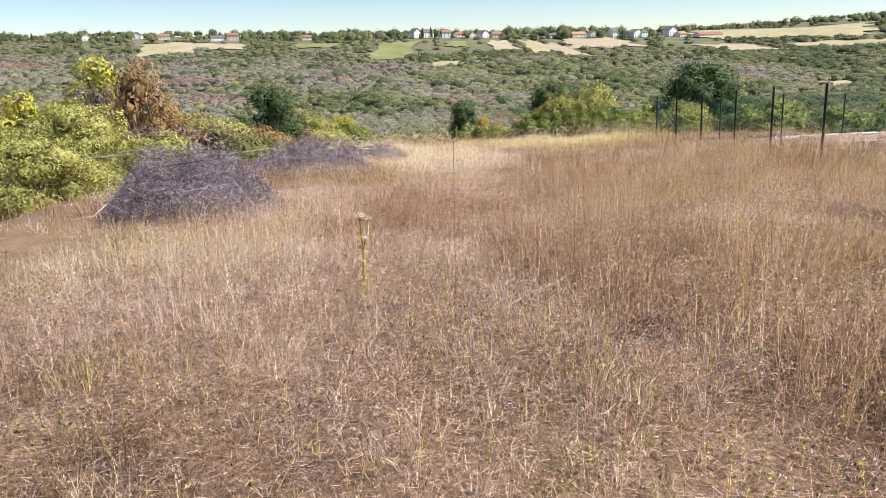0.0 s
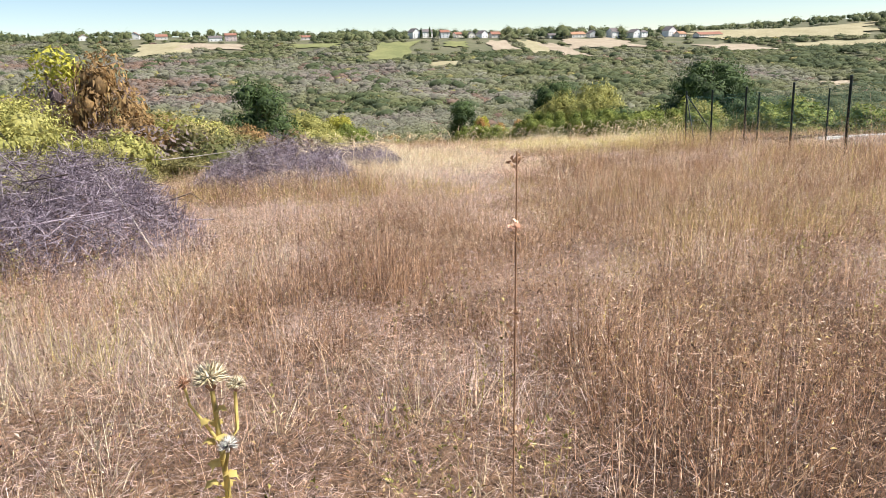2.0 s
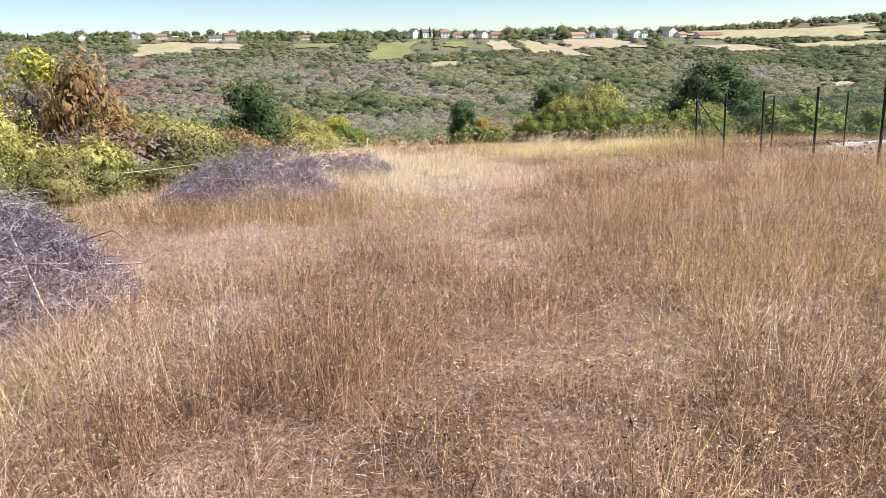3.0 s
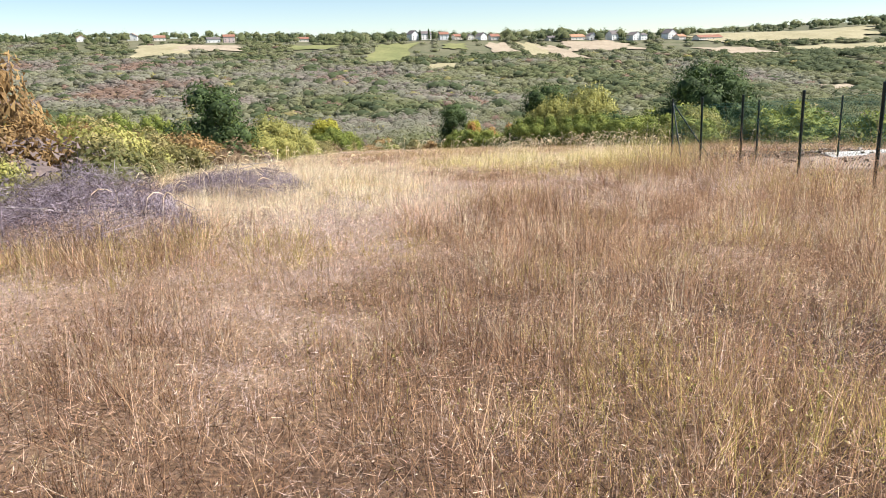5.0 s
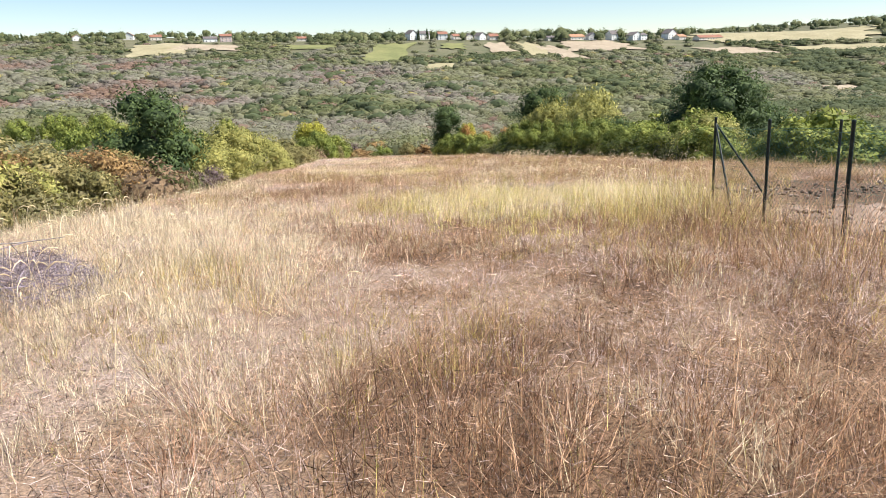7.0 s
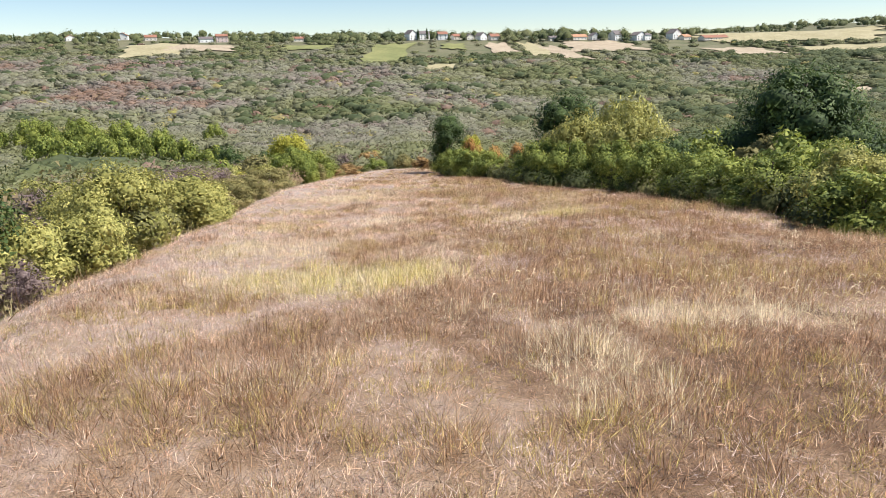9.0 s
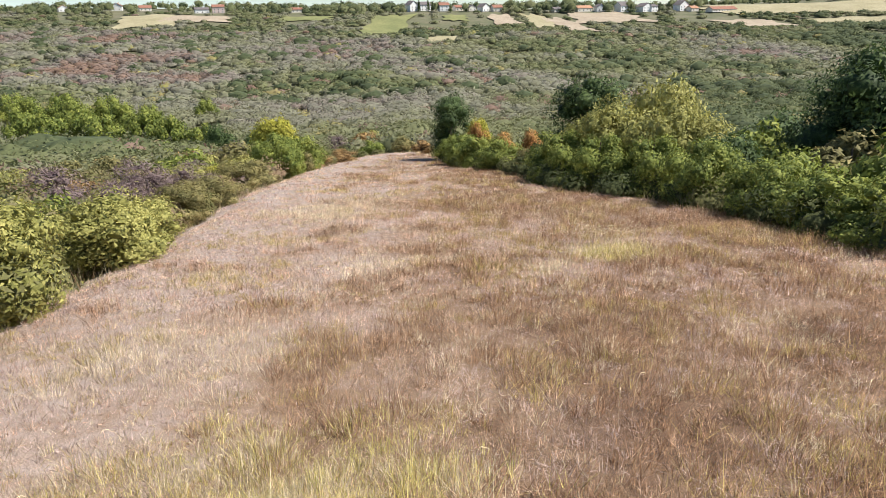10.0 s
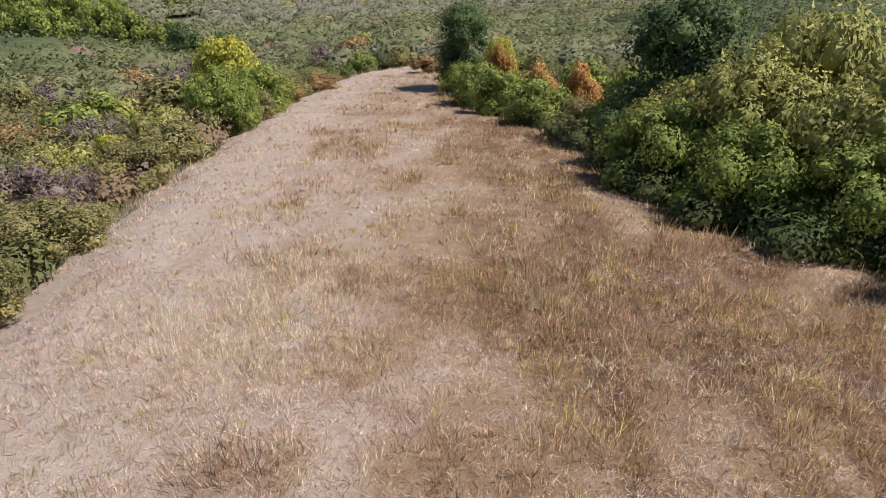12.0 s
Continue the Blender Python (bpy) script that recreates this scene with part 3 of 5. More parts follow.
# ---- woods and scrub across the valley ----
def crowns(name, label, mat, rng, x, y, h, w, tone, cards, size, inner=1, category="woods", tilt=0.45, body=0.47):
    """Many bushes or trees in one mesh: each a lumpy shaded body and a coat of leaf sprays, with a tone of its own."""
    n = len(x)
    z = ground_z(x, y)
    d = rng.normal(size=(n, cards, 3))
    d[..., 2] = np.abs(d[..., 2]) * 1.1 - 0.35
    d /= np.linalg.norm(d, axis=2, keepdims=True)
    lobe = 1 + 0.16 * np.sin(d[..., 0] * 5.0 + rng.uniform(0, 6, (n, 1))) * np.sin(d[..., 1] * 5.0 + rng.uniform(0, 6, (n, 1))) + 0.10 * np.sin(d[..., 2] * 8.0 + rng.uniform(0, 6, (n, 1)))
    out = d * (lobe * rng.uniform(1 - 0.3 * tilt, 1 + 0.25 * tilt, (n, cards)))[..., None]
    cen = np.stack([x[:, None] + out[..., 0] * w[:, None] * 0.5, y[:, None] + out[..., 1] * w[:, None] * 0.5, (z + h * 0.5)[:, None] + out[..., 2] * h[:, None] * 0.5], -1).reshape(-1, 3)
    soft = d.reshape(-1, 3) + 0.5 * tilt * rng.normal(size=(n * cards, 3)) + (0, 0, 0.6)
    soft /= np.linalg.norm(soft, axis=1, keepdims=True)
    v, f = chip_arrays(rng, cen, np.repeat(np.broadcast_to(size, n), cards), soft, 1.6, tilt)
    ball, tri = ball_arrays(inner, -0.5)
    k = len(ball)
    lump = ball[None] * (0.92 + 0.13 * rng.normal(size=(n, k, 1)).clip(-1.5, 1.5))
    core = np.stack([x[:, None] + lump[..., 0] * w[:, None] * body, y[:, None] + lump[..., 1] * w[:, None] * body, (z + h * (body - 0.01))[:, None] + lump[..., 2] * h[:, None] * body], -1).reshape(-1, 3)
    core_f = (np.arange(n)[:, None, None] * k + tri[None]).reshape(-1, 3)
    core_n = np.broadcast_to(ball[None] + np.array([0, 0, 0.6]), (n, k, 3)).reshape(-1, 3)
    v, f, nrm = merged([(v, f, np.repeat(soft, 3, 0)), (core, core_f, core_n / np.linalg.norm(core_n, axis=1, keepdims=True))])
    leaf_tone = np.repeat(tone, cards) + rng.normal(0, 0.02, n * cards)
    tagged(new(name, raw_mesh(name, v, f, mat, np.clip(np.concatenate([np.repeat(leaf_tone, 3), np.repeat(tone, k)]), 0, 1), nrm)), label, category, kind="stuff")


def scattered(rng, x0, x1, y0, y1, wide, deep, jitter=0.75):
    """Places on an uneven grid."""
    X, Y = np.meshgrid(np.arange(x0, x1, wide), np.arange(y0, y1, deep))
    X = X + (np.arange(X.shape[0]) % 2)[:, None] * wide / 2
    return (X + rng.uniform(-0.5, 0.5, X.shape) * wide * jitter).ravel(), (Y + rng.uniform(-0.5, 0.5, X.shape) * deep * jitter).ravel()


def woods_tone(x, y, rng):
    """From dark green over grey-green and silver to mauve and rust, stand by stand, with odd trees between."""
    def stand_of(cx, cy, rx, ry):
        return np.exp(-(((x - cx) / rx) ** 2 + ((y - cy) / ry) ** 2) ** 1.5)

    t = np.full(len(x), 0.31)
    for cx, cy, rx, ry, goal in ((-290, 600, 190, 120, 0.70), (-215, 425, 130, 65, 0.80), (20, 410, 60, 95, 0.47), (215, 610, 75, 80, 0.60), (215, 500, 48, 70, 0.76), (-60, 560, 90, 60, 0.58), (-80, 330, 75, 55, 0.60), (90, 250, 75, 65, 0.17), (330, 600, 70, 60, 0.20), (-75, 200, 60, 46, 0.24), (0, 192, 60, 40, 0.27), (-30, 700, 160, 35, 0.27)):
        t = t + stand_of(cx, cy, rx, ry) * (goal - t)
    t = t - 0.10 * step01((x - 20) / 160) + (0.26 + 0.30 * step01((y - 260) / 120)) * (wave_noise(x, y, 42, 11) - 0.5) + 0.18 * (wave_noise(x, y, 15, 12) - 0.5) + rng.normal(0, 0.05, len(x))
    odd = rng.uniform(0, 1, len(x))
    t = np.where((odd < 0.05) & (y > 330), 0.03, np.clip(t, 0.05, 0.84))
    return np.where(odd > 0.985, 0.97, np.where(odd > 0.965, 0.84, t))


def valley(name, label, seed, y0, y1, wide, deep, tall, cards, size, inner, tilt=0.25):
    rng = np.random.default_rng(seed)
    x, y = scattered(rng, -0.66 * (y1 + 25), 0.66 * (y1 + 25), y0, y1, wide, deep, 1.2)
    ok = (np.abs(x) < 0.66 * (y + 25)) & ~in_far_field(x, y, 1.04) & (~before_house(x, y) | (rng.uniform(0, 1, len(x)) < 0.05))
    ok &= np.maximum(np.maximum(left_edge(y) - x - 24, x - right_edge(y) - 26), y - 160) > 0
    ok &= wave_noise(x, y, 26, 8) > 0.10
    x, y = x[ok], y[ok]
    tone = woods_tone(x, y, rng)
    big = np.where(tone < 0.08, 1.35, 1.0) * (1 + 0.6 * np.exp(-((x + 75) / 60) ** 2 - ((y - 200) / 46) ** 2))
    h = tall * big * rng.uniform(0.85, 1.15, len(x)) * (0.72 + 0.56 * wave_noise(x, y, 24, 13)) * (1 - 0.35 * step01((y - 620) / 100))
    crowns(name, label, WOODS, rng, x, y, h, np.maximum(h, tall * 0.9) * rng.uniform(1.5, 2.5, len(x)), tone, cards, size, inner, tilt=tilt)


def cell_of(x, y, wide, deep, seed):
    """Uneven cells, one for each bush: a random number for the bush, and how near its middle the place is."""
    u = x / wide + 0.9 * wave_noise(x, y, wide * 0.8, seed) + 0.35 * wave_noise(x, y, wide * 0.3, seed + 1)
    v = y / deep + 0.9 * wave_noise(x, y, deep * 0.8, seed + 2) + 0.35 * wave_noise(x, y, deep * 0.3, seed + 3)
    a, b = np.floor(u), np.floor(v)
    dome = np.sqrt(np.clip(1.05 - 3.4 * ((u - a - 0.5) ** 2 + (v - b - 0.5) ** 2), 0, 1))
    return wave_noise(a * 7.31, b * 5.17, 1.3, seed + 4), dome


def thicket_tone(x, y):
    r, _ = cell_of(x, y, 3.4, 4.4, 91)
    return np.clip(0.34 + 1.0 * (0.5 * wave_noise(x, y, 13, 31) + 0.5 * wave_noise(x, y, 5, 32) - 0.5) + 0.55 * (r - 0.5), 0, 1)


def thicket_height(x, y):
    r, dome = cell_of(x, y, 3.4, 4.4, 91)
    r2, dome2 = cell_of(x, y, 1.3, 1.6, 95)
    out = np.maximum(left_edge(y) - x - 2.0, x - right_edge(y) - 3.5)
    h = (0.35 + 0.7 * wave_noise(x, y, 9, 34) + (0.3 + 0.8 * r) * dome + 0.5 * dome2 * (0.3 + r2)) * (0.40 + 0.1 * step01((y - 8) / 30))
    return h * step01(out / 5.0) - 0.25 * (1 - step01(out / 1.2))


def cover(name, label, mat, seed, X, Y, height, tone, needles, n_places, size, leaves, rough=1.7):
    """A closed thicket: an uneven leafy surface, and upright feathery sprays and leaf clumps over it."""
    rng = np.random.default_rng(seed)
    rows, cols = X.shape
    H = height(X, Y)
    V = np.stack([X, Y, ground_z(X, Y) + 0.94 * H + 0.13 * np.minimum(H, rough) * rng.normal(size=X.shape).clip(-1.5, 1.5)], -1).reshape(-1, 3)
    q = (np.arange(rows - 1)[:, None] * cols + np.arange(cols - 1)[None]).ravel()
    F = np.stack([q, q + 1, q + cols + 1, q + cols], 1)
    F = F[(H.reshape(-1)[F] > -0.2).any(1)]
    F = np.concatenate([F[:, [0, 1, 2]], F[:, [0, 2, 3]]])
    if X[0, -1] < X[0, 0]:
        F = F[:, ::-1]
    tv = tone(X, Y).reshape(-1)
    slope = np.stack([-np.gradient(V[:, 2].reshape(rows, cols), axis=1) / (np.gradient(X, axis=1) + 1e-6), -np.gradient(V[:, 2].reshape(rows, cols), axis=0) / (np.gradient(Y, axis=0) + 1e-6), np.full(X.shape, 1.3)], -1).reshape(-1, 3)
    slope /= np.linalg.norm(slope, axis=1, keepdims=True)
    x, y = n_places(rng, needles + leaves)
    h = height(x, y)
    ok = h > 0.25
    x, y, h = x[ok], y[ok], h[ok]
    far = size(x, y)
    m = int(len(x) * needles / (needles + leaves))
    e = far * 0.8
    up = np.stack([(h - height(x + e, y)) / e, (h - height(x, y + e)) / e, np.full(len(x), 1.2)], 1).clip(-3, 3) + rng.normal(size=(len(x), 3)) * 0.18
    up /= np.linalg.norm(up, axis=1, keepdims=True)
    bv, bf, _ = blades(rng, x[:m], y[:m], (0.14 * np.minimum(h[:m], 1.6 * rough) + far[:m] * 1.15) * rng.uniform(0.5, 1.15, m), far[:m] * rng.uniform(0.6, 1.4, m), 0.6, 0.5, 1, 0.0, 0.9 * h[:m])
    cen = np.stack([x[m:], y[m:], ground_z(x[m:], y[m:]) + h[m:] * rng.uniform(0.92, 1.12, len(x) - m) + far[m:] * 0.15], 1)
    lv, lf = leaf_arrays(rng, np.zeros((len(cen), 3)), 1.0, 0.1, 1.4, up[m:])
    lv = (lv.reshape(-1, 4, 3) * (far[m:] * 0.9)[:, None, None] + cen[:, None]).reshape(-1, 3)
    t = np.clip(tone(x, y) + rng.normal(0, 0.025, len(x)), 0, 1)
    v, f, nrm = merged([(V, F, slope), (bv, bf, np.repeat(up[:m], 3, 0)), (lv, lf, np.repeat(up[m:], 4, 0))])
    tagged(new(name, raw_mesh(name, v, f, mat, np.concatenate([tv, np.repeat(t[:m], 3), np.repeat(t[m:], 4)]), nrm)), label, "woods", kind="stuff")


valley("valley_woods", "grey-green and brown woods in the valley below the field", 24, 140, 340, 4.6, 6.0, 4.2, 115, 0.58, 1, 0.5)
valley("slope_woods", "mixed silver, mauve and green woods on the opposite slope", 28, 340, 610, 5.6, 8.5, 4.0, 34, 0.95, 1, 0.3)
valley("upper_woods", "scrub and trees below the village", 29, 610, 860, 7.5, 11.0, 4.6, 34, 1.3, 1)


def slope_places(rng, n):
    y = 4 * (170 / 4) ** rng.uniform(0, 1, n) ** 0.75
    return left_edge(y) - 2.0 - 34 * rng.uniform(0, 1, n) ** 1.3, y


sy, so = np.meshgrid(np.linspace(3, 172, 220), np.concatenate([np.linspace(1.5, 16, 36), np.linspace(16.7, 46, 22)]), indexing="ij")
cover("slope_thicket", "olive, rust and mauve thicket beside the field", THICKET, 25, left_edge(sy) - so, sy, thicket_height, thicket_tone, 14000, slope_places, lambda x, y: 0.04 + 0.0008 * y, 26000)


def plot_places(rng, n):
    y = 30 * (168 / 30) ** rng.uniform(0, 1, n)
    return right_edge(y) + 3.0 + 30 * rng.uniform(0, 1, n) ** 1.2, y


sy, so = np.meshgrid(np.linspace(28, 172, 200), np.linspace(3, 36, 60), indexing="ij")
cover("hedge_thicket", "green and rust undergrowth behind the hedge", THICKET, 26, right_edge(sy) + so, sy, thicket_height, lambda x, y: thicket_tone(x, y) * 0.75, 9000, plot_places, lambda x, y: 0.05 + 0.0010 * y, 9000)

def beside(name, label, seed, side, y0, y1, near, far, gap, tall, cards, size, shift=0.0):
    """Bushes of the thicket along one side of the field."""
    rng = np.random.default_rng(seed)
    o, y = scattered(rng, near, far, y0, y1, gap, gap * 1.15)
    x = left_edge(y) - o if side < 0 else right_edge(y) + o
    h = tall * rng.uniform(0.6, 1.2, len(x)) * (0.6 + 0.7 * wave_noise(x, y, 9, 36)) * (0.6 + 0.4 * step01((o - near) / 6))
    tone = np.clip(thicket_tone(x, y) + shift + rng.normal(0, 0.09, len(x)), 0, 1)
    crowns(name, label, THICKET, rng, x, y, h, np.maximum(h, 1.0) * rng.uniform(1.15, 1.7, len(x)), tone, cards, size, 1, "scrub", 0.5, 0.38)


beside("thicket_bushes", "olive, rust and mauve bushes crowding the slope", 31, -1, 14, 58, 3.0, 26, 2.4, 2.7, 520, 0.11)
beside("thicket_bushes", "olive and mauve bushes crowding the slope", 32, -1, 58, 200, 3.0, 48, 3.2, 3.7, 300, 0.19)
beside("hedge_bushes", "green and rust bushes behind the hedge", 33, 1, 34, 165, 5.0, 44, 4.0, 3.4, 220, 0.24, -0.16)

beside("hedge_bushes", "low green bushes closing the foot of the hedge", 34, 1, 56, 131, 1.3, 4.2, 2.0, 3.0, 420, 0.12, -0.45)


def ridge_line(name, label, seed, y0, y1, wide, deep, tall, cards, size, gap):
    rng = np.random.default_rng(seed)
    x, y = scattered(rng, -0.7 * y1, 0.7 * y1, y0, y1, wide, deep, 0.95)
    ok = ~in_far_field(x, y, 1.03) & ~before_house(x, y) & (wave_noise(x, y, 34, 17) > gap)
    x, y = x[ok], y[ok]
    h = tall * rng.uniform(0.5, 1.2, len(x)) * (0.5 + 0.9 * wave_noise(x, y, 30, 19))
    tone = np.clip(rng.normal(0.12, 0.08, len(x)), 0, 0.35)
    crowns(name, label, WOODS, rng, x, y, h, h * rng.uniform(0.8, 1.3, len(x)), tone, cards, size, 1, tilt=0.3)


ridge_line("ridge_trees", "dark garden trees along the village ridge", 27, 846, 900, 8, 14, 10.5, 44, 1.2, 0.33)
ridge_line("skyline_woods", "low dark trees along the skyline", 23, 915, 1060, 11, 26, 8.0, 22, 1.7, 0.30)

# ---- houses on the opposite ridge ----
def box_bm(x0, x1, y0, y1, z0, z1):
    bm = bmesh.new()
    bmesh.ops.create_cube(bm, size=1.0, matrix=Matrix.LocRotScale(((x0 + x1) / 2, (y0 + y1) / 2, (z0 + z1) / 2), None, (x1 - x0, y1 - y0, z1 - z0)))
    return bm


def house(x, y, wide, deep, walls, roof, wall_mat, roof_mat, gable_front=True, turn=0, label=""):
    root = thing("house", label or "rendered village house with a tiled roof", "house", "village houses", at=Matrix.Translation((x, y, float(ground_z(x, y)) - 0.3)) @ Matrix.Rotation(radians(turn + 24), 4, "Z"))
    wide, deep, walls, roof = wide * 1.1, deep * 1.1, walls * 1.2, roof * 1.1
    part("wall", box_bm(-wide / 2, wide / 2, -deep / 2, deep / 2, 0, walls), wall_mat, root)
    bm = bmesh.new()
    ex, ey, t = wide / 2 + 0.5, deep / 2 + 0.5, 0.25
    if gable_front:
        pts = [(-ex, s * ey, walls - 0.3) for s in (-1, 1)] + [(0, s * ey, walls + roof) for s in (-1, 1)] + [(ex, s * ey, walls - 0.3) for s in (-1, 1)]
    else:
        pts = [(s * ex, -ey, walls - 0.3) for s in (-1, 1)] + [(s * ex, 0, walls + roof) for s in (-1, 1)] + [(s * ex, ey, walls - 0.3) for s in (-1, 1)]
    low = [bm.verts.new(p) for p in pts]
    top = [bm.verts.new((p[0], p[1], p[2] + t)) for p in pts]
    for a, b, c, d in ((0, 1, 3, 2), (2, 3, 5, 4)):
        bm.faces.new([low[i] for i in (a, b, c, d)])
        bm.faces.new([top[i] for i in (d, c, b, a)])
    for a, b in ((0, 2), (2, 4), (4, 5), (5, 3), (3, 1), (1, 0)):
        bm.faces.new((low[a], low[b], top[b], top[a]))
    part("roof", bm, roof_mat, root)
    tri = [(-wide / 2, walls), (wide / 2, walls), (0, walls + roof - 0.3)] if gable_front else [(-deep / 2, walls), (deep / 2, walls), (0, walls + roof - 0.3)]
    half = deep / 2 if gable_front else wide / 2
    for s in (-1, 1):
        bm = bmesh.new()
        p = [bm.verts.new((u, s * half, z) if gable_front else (s * half, u, z)) for u, z in tri]
        r = [bm.verts.new((u, s * (half - 0.2), z) if gable_front else (s * (half - 0.2), u, z)) for u, z in tri]
        bm.faces.new(p)
        bm.faces.new(r[::-1])
        for i in range(3):
            j = (i + 1) % 3
            bm.faces.new((p[i], p[j], r[j], r[i]))
        part("gable", bm, wall_mat, root)
    n = max(2, int(wide / 4))
    for lev in range(max(1, int(walls / 2.8))):
        for i in range(n):
            u = -wide / 2 + (i + 0.5) * wide / n
            win = part("window", box_bm(u - 0.6, u + 0.6, -deep / 2 - 0.06, -deep / 2 + 0.1, 0.9 + 2.8 * lev, 2.3 + 2.8 * lev), WHITE_WALL, root, "white window frame")
            part("pane", box_bm(u - 0.5, u + 0.5, -deep / 2 - 0.09, -deep / 2 - 0.061, 1.0 + 2.8 * lev, 2.2 + 2.8 * lev), GLASS, win, "dark window pane")
    part("chimney", box_bm(wide * 0.18, wide * 0.18 + 0.7, -0.35, 0.35, walls + roof * 0.3, walls + roof + 0.9), CREAM_WALL, root)
    return root


for h in HOUSES:
    house(*h[:10], label=h[10])


def conifer(x, y, height, seed):
    rng = np.random.default_rng(seed)
    root = thing("conifer", "tall dark conifer standing beside the houses", "tree", "ridge conifers", at=Matrix.Translation((x, y, float(ground_z(x, y)))))
    v, f = tube_arrays([[((0, 0, -0.3), 0.25), ((0, 0, height), 0.04)]], 5)
    under("trunk", raw_mesh("trunk", v, f, BARK), root)
    n = 260
    s = rng.uniform(0.08, 1, n)
    th, r = rng.uniform(0, 6.28, n), (1 - s) * height * 0.2 * rng.uniform(0.3, 1, n) + 0.15
    v, f = leaf_arrays(rng, np.stack([r * np.cos(th), r * np.sin(th), s * height], 1), 0.8, 0.5)
    under("crown", raw_mesh("crown", v, f, LEAF_DARK), root)


for i, (x, y, hgt) in enumerate(((-19, 858, 12), (-9, 856, 13), (-4, 862, 10), (33, 860, 8), (-520, 900, 10), (-505, 905, 10), (215, 850, 9))):
    conifer(x, y, hgt, 40 + i)

# ---- shrubs along the sides of the field ----
KINDS = {
    "g": ("green_shrub", "dense green leafy shrub at the field edge", "shrub", LEAF_MID),
    "l": ("olive_shrub", "yellow-green leafy shrub at the field edge", "shrub", LEAF_LIGHT),
    "y": ("yellow_shrub", "bright yellow autumn shrub at the field edge", "shrub", LEAF_YELLOW),
    "r": ("rust_shrub", "rust-red autumn shrub at the field edge", "shrub", LEAF_RUST),
    "m": ("mauve_shrub", "half-bare mauve-brown shrub at the field edge", "shrub", LEAF_MAUVE),
    "d": ("dark_shrub", "dark green leafy shrub at the field edge", "shrub", LEAF_DARK),
    "e": ("orange_shrub", "orange autumn shrub at the end of the hedge", "shrub", LEAF_ORANGE),
    "o": ("drab_shrub", "dull olive-brown scrub bush at the field edge", "shrub", LEAF_DRAB),
}
SHRUBS = {}


def shrub(key, x, y, height, width=None, far=0, sink=0.1):
    """One more shrub of that kind, on the ground; the first of a kind is built, the others are copies."""
    first = (key, far) not in SHRUBS
    if first:
        nm, lab, cat, mat = KINDS[key]
        leaves, leaf, lump = ((6400, 0.078, 28), (3000, 0.12, 22), (13500, 0.058, 36), (24000, 0.036, 38))[far]
        SHRUBS[key, far] = tree(nm, lab, cat, 100 + 7 * ord(key) + far, 2.4, 3.0, leaves, leaf * (0.42 if key == "m" else 1), mat, 0.02, lump, 0.03, "field edge shrubs", TWIG if key == "m" else None, 4.5 if key == "m" else 1.7, 0.40 if key == "m" else 0.54)
    s = (width or height * 1.25) / 3.0
    return place(SHRUBS[key, far], x, y, (x * 57 + y * 31) % 360, s, sink, (height / 2.4) / s, copy=not first)


